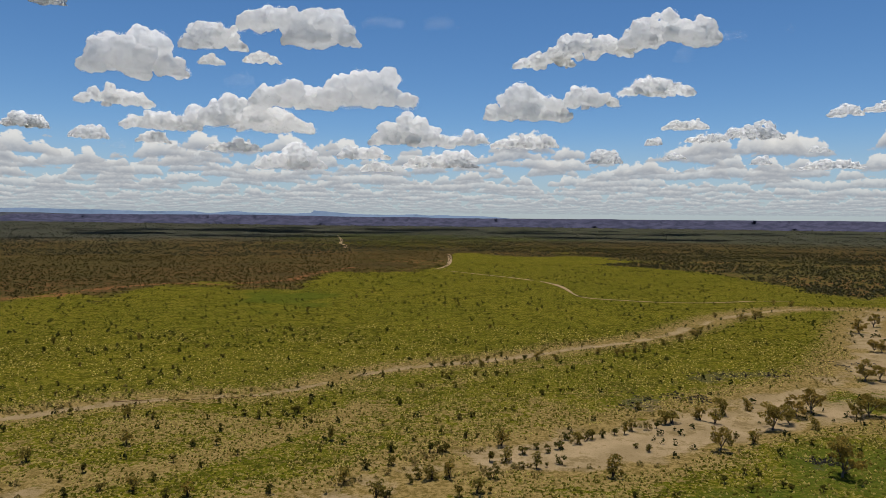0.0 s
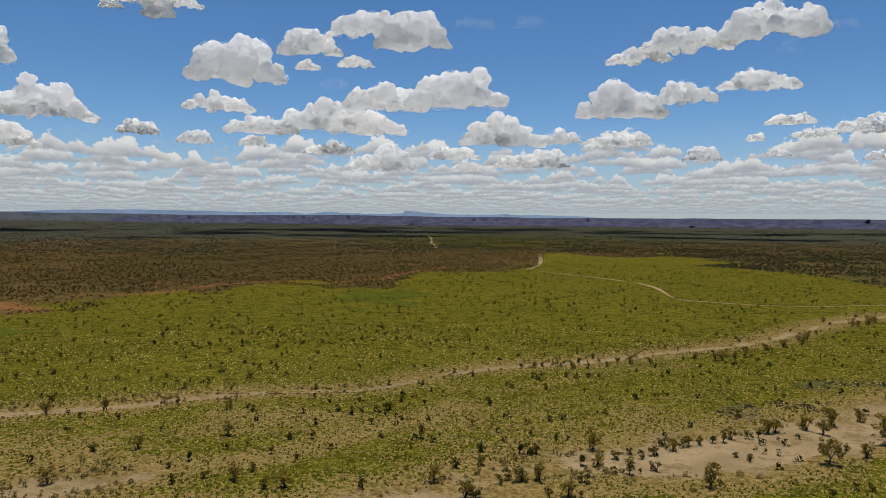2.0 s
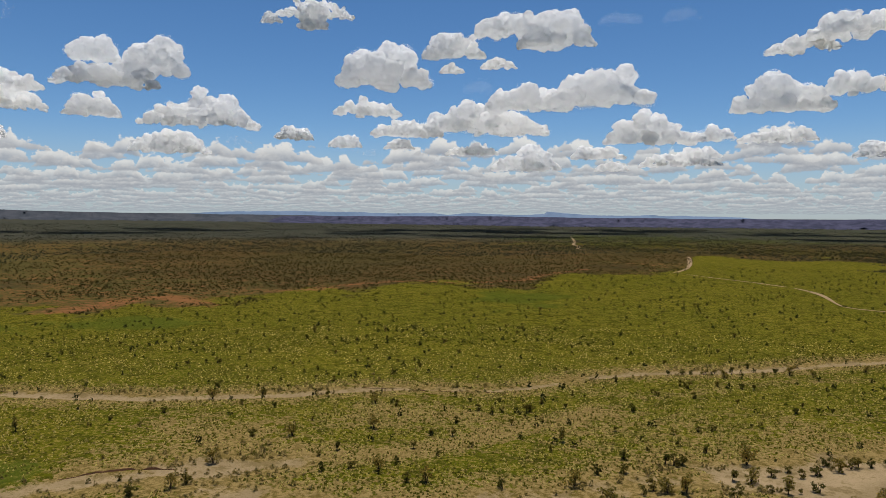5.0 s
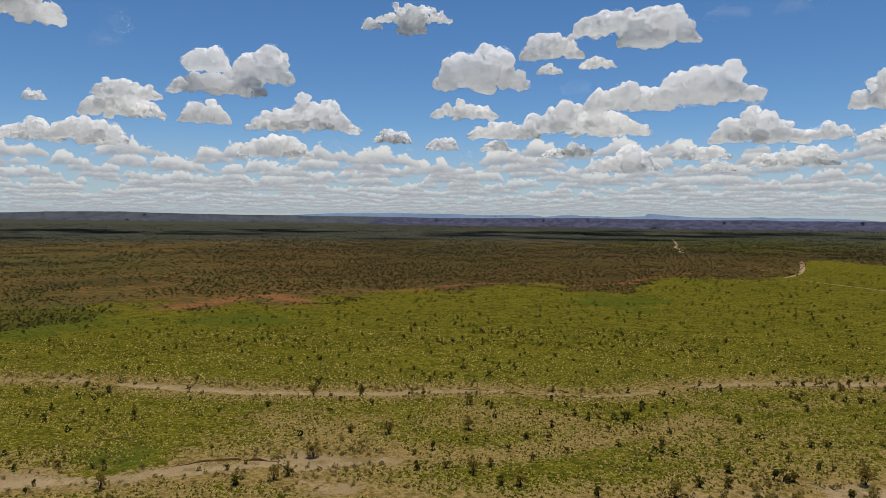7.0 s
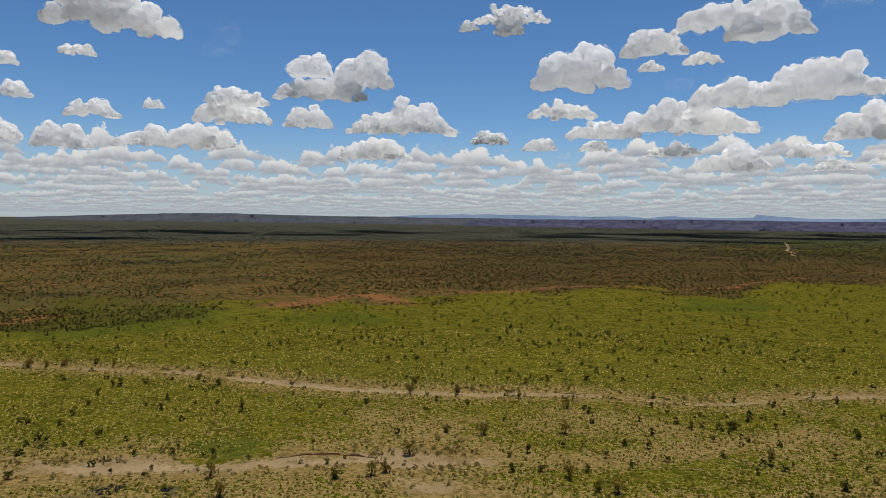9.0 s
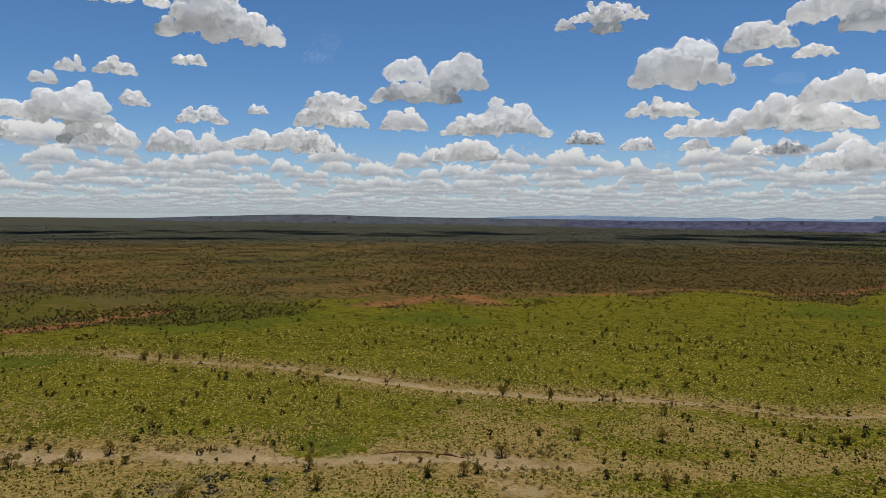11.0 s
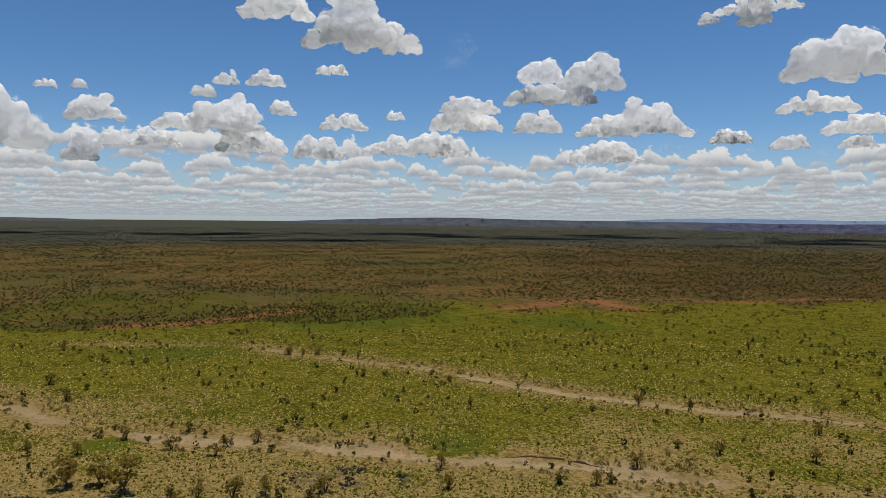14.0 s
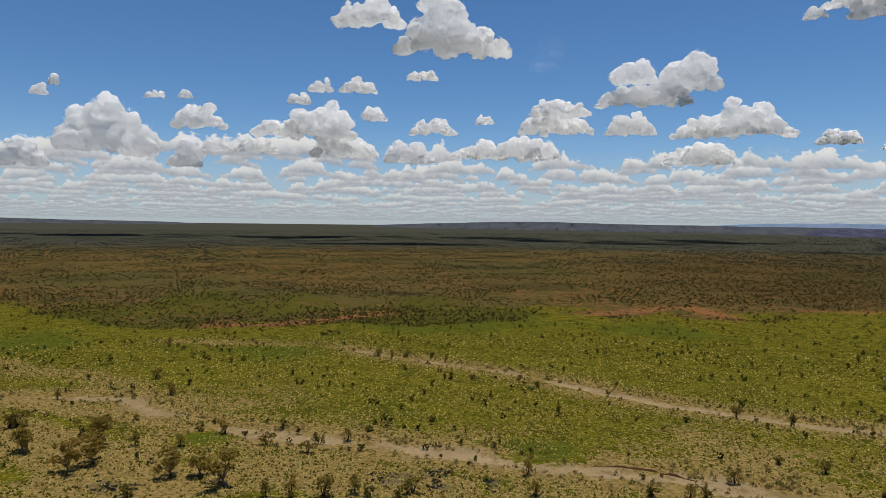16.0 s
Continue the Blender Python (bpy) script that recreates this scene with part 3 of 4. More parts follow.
def sprays(rng, centres, radii, count, size):
    """Small folded leaf sprays in clumps round the centres, with gaps between the clumps."""
    centres, radii = np.array(centres), np.array(radii)
    k = rng.choice(len(centres), count, p=radii ** 2 / (radii ** 2).sum())
    d = rng.normal(size=(count, 3))
    d /= np.linalg.norm(d, axis=1)[:, None]
    p = centres[k] + d * (radii[k] * rng.uniform(0.35, 1.0, count) ** 0.6)[:, None] * np.array([1, 1, 0.7])
    u = rng.normal(size=(count, 3))
    u /= np.linalg.norm(u, axis=1)[:, None]
    v = np.cross(u, rng.normal(size=(count, 3)))
    v /= np.linalg.norm(v, axis=1)[:, None]
    w = np.cross(u, v)
    s = (size * rng.uniform(0.6, 1.4, count))[:, None]
    q = np.stack([p - u * s, p + v * s * 0.5 + w * s * 0.2, p + u * s, p - v * s * 0.5 + w * s * 0.2], 1).reshape(-1, 3)
    return q, np.arange(count * 4).reshape(-1, 4)


def gum_tree(seed):
    """A spreading gum about 8 m high with a pale forked trunk and an open crown."""
    rng = np.random.default_rng(seed)
    tree = new("gum_tree")
    lean = rng.normal(0, 0.3, 2)
    fork = Vector((lean[0], lean[1], 1.1 + rng.uniform(-0.3, 0.4)))
    pieces = [tube([(0, 0, -0.3), (lean[0] * 0.4, lean[1] * 0.4, 0.8), fork], [0.26, 0.21, 0.18])]
    centres, radii = [], []
    n = int(rng.integers(6, 9))
    for k in range(n):
        a = 2 * math.pi * k / n + rng.normal(0, 0.3)
        out, up = rng.uniform(1.4, 3.3), rng.uniform(2.5, 6.0)
        tip = Vector((fork.x + math.cos(a) * out, fork.y + math.sin(a) * out, up))
        mid = fork.lerp(tip, 0.5) + Vector((0, 0, rng.uniform(-0.1, 0.6)))
        pieces.append(tube([fork, mid, tip], [0.13, 0.08, 0.03], 5))
        for q in range(3):
            centres.append(mid.lerp(tip, 0.45 + 0.3 * q) + Vector((rng.normal(0, 0.6), rng.normal(0, 0.6), rng.normal(0.1, 0.45))))
            radii.append(rng.uniform(0.55, 1.15))
    for k in range(3):
        centres.append(Vector((fork.x + rng.normal(0, 0.9), fork.y + rng.normal(0, 0.9), rng.uniform(5.6, 6.8))))
        radii.append(rng.uniform(0.8, 1.2))
    part("trunk", *join(pieces), M_BARK, tree, "pale forked gum trunk")
    part("crown", *sprays(rng, centres, radii, 1500, 0.26), M_GUM, tree, "open olive-brown gum foliage")
    return tree


def acacia(seed):
    """A small bushy tree about 4.5 m high, several stems, narrow crown."""
    rng = np.random.default_rng(seed)
    tree = new("acacia_tree")
    pieces, centres, radii = [], [], []
    for k in range(int(rng.integers(3, 6))):
        a, out = rng.uniform(0, 6.28), rng.uniform(0.3, 1.2)
        tip = Vector((math.cos(a) * out, math.sin(a) * out, rng.uniform(2.2, 3.9)))
        pieces.append(tube([(0, 0, -0.2), tip * 0.45 + Vector((0, 0, 0.2)), tip], [0.10, 0.06, 0.02], 5))
        for q in range(4):
            centres.append(tip + Vector((rng.normal(0, 0.35), rng.normal(0, 0.35), rng.uniform(-1.9, 0.4))))
            radii.append(rng.uniform(0.4, 0.8))
    part("trunk", *join(pieces), M_DARK_BARK, tree, "thin dark stems")
    part("crown", *sprays(rng, centres, radii, 420, 0.22), M_ACACIA, tree, "uneven olive foliage")
    return tree


def shrub(seed):
    """A dark rounded shrub or sapling about 2.5 m high."""
    rng = np.random.default_rng(seed)
    tree = new("mulga_shrub")
    pieces, centres, radii = [], [], []
    wide = rng.uniform(0.45, 1.0)
    for k in range(int(rng.integers(2, 5))):
        a, out = rng.uniform(0, 6.28), rng.uniform(0.2, 1.0) * wide
        tip = Vector((math.cos(a) * out, math.sin(a) * out, rng.uniform(1.0, 2.0)))
        pieces.append(tube([(0, 0, -0.15), tip * 0.5, tip], [0.07, 0.045, 0.015], 5))
        for q in range(3):
            centres.append(tip + Vector((rng.normal(0, 0.25), rng.normal(0, 0.25), rng.uniform(-0.95, 0.3))))
            radii.append(rng.uniform(0.28, 0.52))
    part("trunk", *join(pieces), M_DARK_BARK, tree, "short dark stems")
    part("crown", *sprays(rng, centres, radii, 260, 0.16), M_SHRUB, tree, "dense dark green foliage")
    return tree


def planter(kinds, size, label, category, group):
    """Returns a function that plants (x, y, height) rows, using each model in turn."""
    state = {"used": set(), "rng": np.random.default_rng(size)}

    def plant(rows):
        rng = state["rng"]
        for x, y, h in rows:
            k = int(rng.integers(len(kinds)))
            f = h / SIZES[size]
            m = pose(x, y, float(surface(np.array([x]), np.array([y]))[0]) - 0.1, 0, 0, rng.uniform(0, 360)) @ Matrix.Diagonal(
                (f * rng.uniform(0.85, 1.2), f * rng.uniform(0.85, 1.2), f, 1))
            if k in state["used"]:
                copy_thing(kinds[k], m @ Matrix.Diagonal([1 / v for v in kinds[k].scale] + [1]))
            else:
                state["used"].add(k)
                kinds[k].matrix_basis = m
                tagged(kinds[k], label, category, group)
    return plant


SIZES = {1: 7.6, 2: 4.0, 3: 2.4}


plant_gum = planter([gum_tree(200 + k) for k in range(6)], 1, "spreading gum tree with pale trunk on creek sand", "tree", "gum trees along the creek")
plant_acacia = planter([acacia(220 + k) for k in range(7)], 2, "slender olive acacia tree on the grassy plain", "tree", "acacia trees on the plain")
plant_shrub = planter([shrub(240 + k) for k in range(8)], 3, "small dark mulga shrub on green grass", "shrub", "shrubs on the plain")
plant_gum([
    (73, 186, 7.2), (96, 206, 8.8), (104, 212, 6.7), (110, 220, 7.0), (117, 225, 8.8), (161, 271, 8.7),
    (133, 221, 8.1), (129, 221, 6.4), (94, 166, 9.9), (168, 273, 6.8), (202, 334, 6.3), (206, 334, 6.3),
    (227, 389, 8.7), (249, 413, 8.5), (-210, 20, 9.3), (-192, 12, 8.6), (-196, 18, 8.5), (-214, 3, 8.7),
    (-177, 33, 7.9), (-165, 42, 9.0), (-174, 39, 6.9)])
plant_acacia([
    (-93, 211, 3.9), (-82, 185, 4.2), (-67, 154, 3.7), (-54, 151, 3.7), (-22, 161, 4.1), (-30, 191, 4.0),
    (-14, 152, 4.7), (-2, 163, 4.7), (2, 164, 4.4), (8, 155, 3.9), (16, 177, 4.4), (23, 171, 4.0),
    (37, 192, 3.7), (16, 189, 5.3), (16, 288, 3.8), (40, 302, 4.0), (40, 165, 6.0), (79, 217, 4.7),
    (82, 213, 4.6), (88, 223, 6.0), (84, 191, 4.3), (98, 228, 4.6), (108, 205, 4.7), (69, 213, 4.9),
    (67, 212, 4.5), (55, 205, 3.6), (52, 202, 3.6), (69, 317, 3.7), (77, 314, 3.7), (80, 314, 4.2),
    (87, 321, 3.8), (93, 329, 3.9)])
plant_acacia([
    (117, 353, 4.2), (106, 341, 4.0), (130, 370, 3.8), (136, 376, 5.1), (131, 367, 3.8), (177, 424, 5.1),
    (182, 429, 3.7), (190, 434, 6.1), (198, 445, 5.4), (169, 443, 3.8), (245, 503, 5.3), (237, 512, 4.5),
    (-179, 329, 3.9), (-147, 346, 3.6), (-240, 0, 4.8), (-241, 2, 6.0), (-206, 29, 3.9), (-199, 39, 3.8),
    (-207, 53, 4.4), (-191, 60, 4.5), (-274, 14, 4.1), (-290, 48, 4.8), (-261, 48, 4.8), (-362, 66, 4.8),
    (-151, 53, 4.9), (-147, 59, 5.7), (-168, 22, 4.2), (-153, 48, 4.0), (-178, 67, 4.0), (-184, 81, 4.1),
    (-146, 66, 4.9), (-139, 77, 4.3)])
plant_acacia([
    (-124, 100, 4.0), (-136, 107, 4.3), (-175, 150, 3.9), (-286, 147, 3.7), (-289, 156, 4.3), (-295, 145, 5.9),
    (-269, 165, 3.6), (-106, 129, 3.9), (-108, 147, 4.1), (-100, 171, 4.1), (-147, 200, 4.1)])
plant_shrub([
    (-164, 313, 2.3), (-143, 282, 2.3), (-148, 314, 2.8), (-135, 290, 2.1), (-126, 268, 2.4), (-124, 274, 2.2),
    (-118, 263, 2.1), (-137, 324, 2.3), (-111, 275, 1.9), (-116, 314, 2.4), (-105, 279, 2.0), (-99, 269, 2.6),
    (-107, 323, 3.3), (-93, 302, 2.6), (-92, 294, 1.5), (-104, 252, 2.5), (-134, 249, 2.1), (-119, 233, 2.6),
    (-128, 236, 1.8), (-75, 242, 2.3), (-71, 229, 2.0), (-85, 209, 2.7), (-65, 185, 2.4), (-59, 186, 2.9),
    (-62, 199, 2.5), (-83, 164, 2.7), (-86, 160, 1.9), (-65, 172, 2.4), (-57, 169, 1.9), (-51, 178, 2.1),
    (-54, 211, 2.8), (-59, 214, 2.6)])
plant_shrub([
    (-52, 215, 2.2), (-45, 218, 3.0), (-56, 227, 2.0), (-65, 224, 2.0), (-58, 150, 2.6), (-65, 160, 2.1),
    (-74, 154, 2.7), (-37, 154, 2.9), (-80, 150, 2.7), (-102, 186, 1.8), (-112, 214, 3.0), (-46, 202, 2.5),
    (-18, 170, 3.0), (-12, 173, 3.4), (-13, 182, 2.9), (-31, 182, 2.1), (-12, 152, 3.3), (-7, 161, 2.6),
    (-5, 164, 3.2), (4, 153, 3.3), (11, 155, 2.0), (12, 164, 3.5), (12, 177, 3.1), (21, 183, 3.2),
    (20, 171, 2.1), (25, 187, 2.6), (26, 173, 1.8), (28, 184, 2.6), (31, 187, 3.3), (30, 175, 3.1),
    (35, 195, 3.1), (40, 195, 3.1)])
plant_shrub([
    (7, 194, 2.3), (10, 195, 1.7), (-7, 191, 2.0), (-3, 182, 2.9), (-1, 182, 3.5), (1, 183, 3.5),
    (0, 197, 2.0), (-1, 208, 2.0), (-17, 206, 1.8), (-34, 241, 2.0), (-34, 225, 2.3), (-44, 218, 3.4),
    (-42, 228, 2.3), (-38, 208, 1.8), (-14, 228, 3.1), (-7, 252, 2.1), (-9, 255, 2.1), (3, 265, 3.5),
    (5, 252, 2.5), (0, 268, 2.7), (18, 249, 2.1), (13, 273, 2.7), (21, 271, 3.1), (25, 271, 2.7),
    (1, 289, 2.8), (4, 293, 2.4), (9, 293, 2.9), (19, 296, 3.4), (13, 299, 2.4), (-6, 308, 2.5),
    (48, 300, 3.5), (26, 312, 3.1)])
plant_shrub([
    (30, 294, 2.4), (35, 302, 3.0), (22, 222, 2.1), (20, 222, 1.5), (10, 215, 2.0), (9, 214, 2.2),
    (5, 212, 2.2), (34, 242, 2.9), (37, 250, 2.1), (41, 246, 1.9), (45, 246, 2.1), (-42, 280, 2.3),
    (-22, 267, 3.1), (55, 187, 2.5), (52, 190, 2.0), (81, 302, 2.6), (82, 198, 2.5), (99, 190, 2.2),
    (75, 167, 2.2), (72, 168, 2.2), (65, 162, 2.5), (69, 157, 2.1), (77, 159, 2.3), (78, 157, 2.3),
    (85, 157, 2.2), (63, 208, 2.9), (60, 206, 2.9), (49, 201, 2.5), (45, 198, 2.8), (42, 197, 3.4),
    (62, 225, 2.9), (51, 153, 2.0)])
plant_shrub([
    (42, 153, 2.0), (147, 394, 3.4), (-181, 390, 2.8), (-174, 381, 2.4), (-164, 398, 2.1), (-91, 382, 2.2),
    (-81, 380, 2.8), (-80, 362, 2.4), (-189, 523, 2.7), (-162, 497, 2.1), (-189, 364, 2.3), (-86, 457, 3.3),
    (-71, 371, 2.1), (-58, 372, 2.1), (-48, 333, 1.9), (-41, 341, 2.2), (-64, 530, 3.4), (-56, 571, 3.2),
    (-37, 507, 2.4), (-8, 375, 2.1), (-9, 421, 2.4), (-2, 387, 2.2), (9, 518, 3.3), (15, 456, 2.9),
    (2, 484, 2.3), (12, 485, 2.7), (27, 460, 2.6), (26, 389, 3.1), (29, 403, 2.3), (44, 440, 2.5),
    (51, 411, 2.0), (62, 468, 2.6)])
plant_shrub([
    (77, 425, 2.8), (61, 339, 2.5), (69, 596, 2.9), (17, 529, 2.5), (16, 342, 2.2), (13, 355, 2.0),
    (133, 539, 2.7), (-194, 28, 2.0), (-213, 47, 3.3), (-201, 57, 2.8), (-273, 57, 3.2), (-211, 67, 1.9),
    (-204, 69, 3.3), (-219, 53, 2.1), (-234, 33, 2.4), (-235, 25, 1.8), (-271, 37, 2.0), (-310, 82, 2.9),
    (-309, 96, 2.4), (-257, 92, 2.7), (-273, 83, 2.1), (-197, 71, 2.9), (-260, 17, 2.2), (-301, 26, 3.0),
    (-185, 73, 3.4), (-173, 80, 2.8), (-142, 68, 3.4), (-138, 73, 3.1), (-148, 98, 2.0), (-152, 103, 1.8),
    (-188, 89, 2.0), (-158, 96, 1.8)])
plant_shrub([
    (-164, 106, 2.2), (-158, 113, 2.0), (-150, 116, 1.5), (-150, 119, 1.8), (-186, 109, 2.9), (-181, 102, 2.1),
    (-212, 117, 3.0), (-243, 109, 2.4), (-217, 104, 2.6), (-214, 104, 2.6), (-205, 109, 2.3), (-196, 136, 2.8),
    (-223, 171, 3.2), (-210, 169, 3.3), (-193, 146, 2.4), (-187, 150, 2.6), (-281, 165, 3.2), (-276, 112, 2.7),
    (-251, 103, 2.5), (-262, 105, 2.1), (-261, 118, 2.3), (-237, 145, 2.7), (-235, 147, 3.4), (-232, 155, 2.5),
    (-231, 136, 2.9), (-220, 126, 2.7), (-204, 136, 1.8), (-121, 130, 2.3), (-111, 122, 3.2), (-105, 133, 3.3),
    (-110, 167, 2.9), (-121, 196, 2.3)])
plant_shrub([
    (-153, 212, 3.2), (-132, 206, 3.5), (-149, 179, 2.5), (-146, 165, 1.9), (-158, 167, 1.9), (-159, 160, 1.7),
    (-187, 239, 3.2), (-179, 247, 3.2), (-177, 267, 2.3), (-172, 275, 2.4), (-197, 278, 2.5), (-215, 313, 2.8),
    (-172, 307, 3.1), (-214, 338, 2.6), (-245, 265, 3.2), (-253, 240, 3.1), (-236, 283, 2.4), (-132, 195, 2.4),
    (-151, 226, 2.0), (-137, 243, 1.8), (-148, 254, 1.9), (-134, 139, 1.5), (-120, 136, 1.4), (-127, 127, 1.4)])


# ---- clouds ----
def unit_sphere(level):
    bm = bmesh.new()
    bmesh.ops.create_icosphere(bm, subdivisions=level, radius=1.0)
    v = np.array([q.co[:] for q in bm.verts])
    f = np.array([[q.index for q in p.verts] for p in bm.faces])
    bm.free()
    return v, f


SPHERES = {k: unit_sphere(k) for k in (2, 3, 4)}


def at(az, el, d):
    """The place d metres out on the bearing az, el degrees above eye level."""
    a = radians(az)
    return np.array([-d * math.sin(a), d * math.cos(a), EYE + d * math.tan(radians(el))])


def puffs(rng, az, width, low, high, d, seed, level):
    """Billows that fill a flat-based heap of cloud on the bearing az."""
    base = at(az, low, d)
    tall = d * (math.tan(radians(high)) - math.tan(radians(low)))
    wide = d * radians(width)
    a = radians(az)
    right, ahead, up = np.array([math.cos(a), math.sin(a), 0]), np.array([-math.sin(a), math.cos(a), 0]), np.array([0, 0, 1.0])
    n = int(np.clip(26 * wide / tall, 24, 110))
    verts, faces, balls, o = [], [], [], 0
    sv, sf = SPHERES[level]
    lumps = fractal(np.stack([np.linspace(0, 4.5, 60), np.full(60, seed * 3.1), np.zeros(60)], 1), 3, seed)
    for k in range(n):
        u = rng.uniform(-1, 1) if k > 2 else (k - 1) * 0.55
        top = tall * (1 - abs(u) ** 4.5) * (0.86 + 0.26 * lumps[int((u + 1) * 29.5)])
        rad = max(tall * rng.uniform(0.11, 0.27) * (1 - 0.35 * abs(u)), 0.1 * tall)
        zc = rng.uniform(min(rad * 0.5, top), max(top - rad * 0.8, rad * 0.55))
        y = rng.uniform(-0.5, 0.5) * min(wide * 0.5, tall * 2.4) * (1 - 0.5 * abs(u))
        c = base + right * u * (wide * 0.5 - rad * 0.7) + ahead * y + up * zc
        p = sv * np.array([1.25, 1.25, 0.9]) * rad
        q = p + c
        bump = fractal(q / (rad * 0.75), 2, 41)
        q = q + sv * (rad * (0.05 + 0.34 * bump))[:, None]
        cut = base[2] + 0.05 * tall * fractal(q / (0.5 * tall), 2, 71)
        q[:, 2] = np.where(q[:, 2] < cut, cut + (q[:, 2] - cut) * 0.12, q[:, 2])
        verts.append(q)
        faces.append(sf + o)
        balls.append((*c, rad))
        o += len(q)
    return np.concatenate(verts), np.concatenate(faces), np.array(balls)


count = [0]


def skin(ob, cell, ruffles):
    """Draws one billowing skin round all the heaps of a cloud."""
    hull = ob.modifiers.new("hull", "REMESH")
    hull.mode, hull.use_smooth_shade, hull.voxel_size = "VOXEL", True, cell
    for size, push in ruffles:
        billow = bpy.data.textures.new("billow", "CLOUDS")
        billow.noise_scale, billow.noise_depth = size, 4
        ruffle = ob.modifiers.new("ruffle", "DISPLACE")
        ruffle.texture, ruffle.texture_coords, ruffle.strength, ruffle.mid_level = billow, "LOCAL", push, 0.5


def shreds(rng, balls, n, size, reach, foot, torn):
    """Small flakes of vapour over the billows, thinning outwards in torn streaks."""
    k = rng.choice(len(balls), n, p=balls[:, 3] ** 2 / (balls[:, 3] ** 2).sum())
    out = rng.normal(size=(n, 3))
    out /= np.linalg.norm(out, axis=1)[:, None]
    p = balls[k, :3] + out * balls[k, 3:] * np.array([1.25, 1.25, 0.95])
    hidden = np.zeros(n, bool)
    for x, y, z, r in balls:
        hidden |= np.hypot(np.hypot(p[:, 0] - x, p[:, 1] - y) / 1.2, (p[:, 2] - z) / 0.9) < 0.85 * r
    p, out = p[~hidden], out[~hidden]
    streak = fractal(p / (7.0 * reach), 3, 83)
    p = p + out * (reach * np.minimum(rng.exponential(0.8, len(p)), 1.8) * np.clip(0.7 + 1.0 * streak, 0.1, 1.6))[:, None]
    keep = (p[:, 2] > foot) & (streak > torn)
    p, out = p[keep], out[keep]
    n = len(p)
    face = out + rng.normal(0, 0.35, (n, 3))
    face /= np.linalg.norm(face, axis=1)[:, None]
    u = np.cross(face, rng.normal(size=(n, 3)))
    u /= np.linalg.norm(u, axis=1)[:, None]
    v = np.cross(face, u)
    s = (size * rng.uniform(0.5, 1.3, n))[:, None]
    q = np.stack([p - u * s, p - v * s * 0.7, p + u * s, p + v * s * 0.7], 1).reshape(-1, 3)
    return q, np.arange(n * 4).reshape(-1, 4)


def cumulus(*heaps):
    """One fair-weather cloud made of flat-based heaps (bearing, width, foot and top in degrees)."""
    count[0] += 1
    rng = np.random.default_rng(100 + count[0])
    low = min(h[2] for h in heaps)
    d = 3250 - 85 * max(low - 2.0, 0)
    vs, fs, bs, o, area = [], [], [], 0, 0.0
    for h in heaps:
        big = h[1] * (h[3] - h[2])
        area += big
        v, f, balls = puffs(rng, *h, d, count[0], 3 if big > 9 else 2)
        vs.append(v)
        fs.append(f + o)
        bs.append(balls)
        o += len(v)
    ob = mesh_object("cloud", np.concatenate(vs), np.concatenate(fs), M_CLOUD, True)
    tall = d * radians(max(h[3] - h[2] for h in heaps))
    cell = d * radians(max(0.085, 0.040 * max(h[3] - h[2] for h in heaps)))
    skin(ob, cell, ((0.34 * tall, 0.24 * tall), (0.13 * tall, 0.10 * tall), (0.05 * tall, 0.03 * tall)))
    foot = at(0, low, d)[2] + 0.02 * tall
    part("fringe", *shreds(rng, np.concatenate(bs), int(900 * area), d * radians(0.036), 0.026 * tall, foot, -9), M_CLOUD, ob,
         "thin torn vapour at the cloud's rim")["kind"] = "stuff"
    kind = "large heaped white cumulus cloud with a grey base" if h[1] > 4 else "small puffy white cumulus cloud in blue sky"
    return tagged(ob, kind, "cloud", "fair-weather cumulus clouds")


def wisp(*heap):
    """A faint shred of cloud, thin enough to see the blue through."""
    count[0] += 1
    rng = np.random.default_rng(100 + count[0])
    d = 3250 - 85 * max(heap[2] - 2.0, 0)
    balls = puffs(rng, *heap, d, count[0], 2)[2]
    tall = d * radians(heap[3] - heap[2])
    ob = mesh_object("cloud_wisp", *shreds(rng, balls, int(420 * heap[1] * (heap[3] - heap[2])), d * radians(0.020), 0.2 * tall, 0.0, -0.1), M_CLOUD)
    return tagged(ob, "faint thin shred of white cloud in blue sky", "cloud", "faint cloud shreds", kind="stuff")


cumulus((23.1, 7.2, 10.11, 13.49))
cumulus((17.7, 4.7, 12.37, 14.59))
cumulus((17.8, 2.0, 11.20, 12.00))
cumulus((13.1, 6.1, 13.94, 15.82), (9.8, 5.7, 13.10, 16.35))
cumulus((14.1, 2.9, 11.56, 12.38))
cumulus((11.7, 6.9, 8.41, 10.60), (6.0, 7.3, 8.68, 12.09))
cumulus((21.3, 5.6, 6.37, 7.92), (15.6, 9.1, 6.77, 9.28), (13.0, 5.9, 6.57, 8.14))
cumulus((24.5, 5.3, 7.86, 9.29))
cumulus((2.6, 6.5, 5.68, 8.10), (-1.9, 3.5, 5.73, 6.87))
cumulus((-6.4, 5.3, 5.56, 6.79))
cumulus((-6.5, 6.8, 7.75, 10.33), (-11.3, 4.5, 8.63, 10.24), (-16.2, 5.7, 9.41, 10.65))
cumulus((-7.8, 4.9, 11.66, 12.91))
cumulus((-11.3, 6.4, 12.41, 14.17))
cumulus((-17.2, 7.3, 12.87, 15.52))
cumulus((-18.4, 3.4, 6.76, 7.67))
cumulus((-23.1, 4.4, 5.95, 7.25), (-19.9, 3.0, 5.81, 6.51))
cumulus((-16.2, 1.3, 5.64, 6.48))
cumulus((-12.5, 2.8, 4.31, 5.44))
cumulus((-29.0, 2.3, 7.26, 8.18))
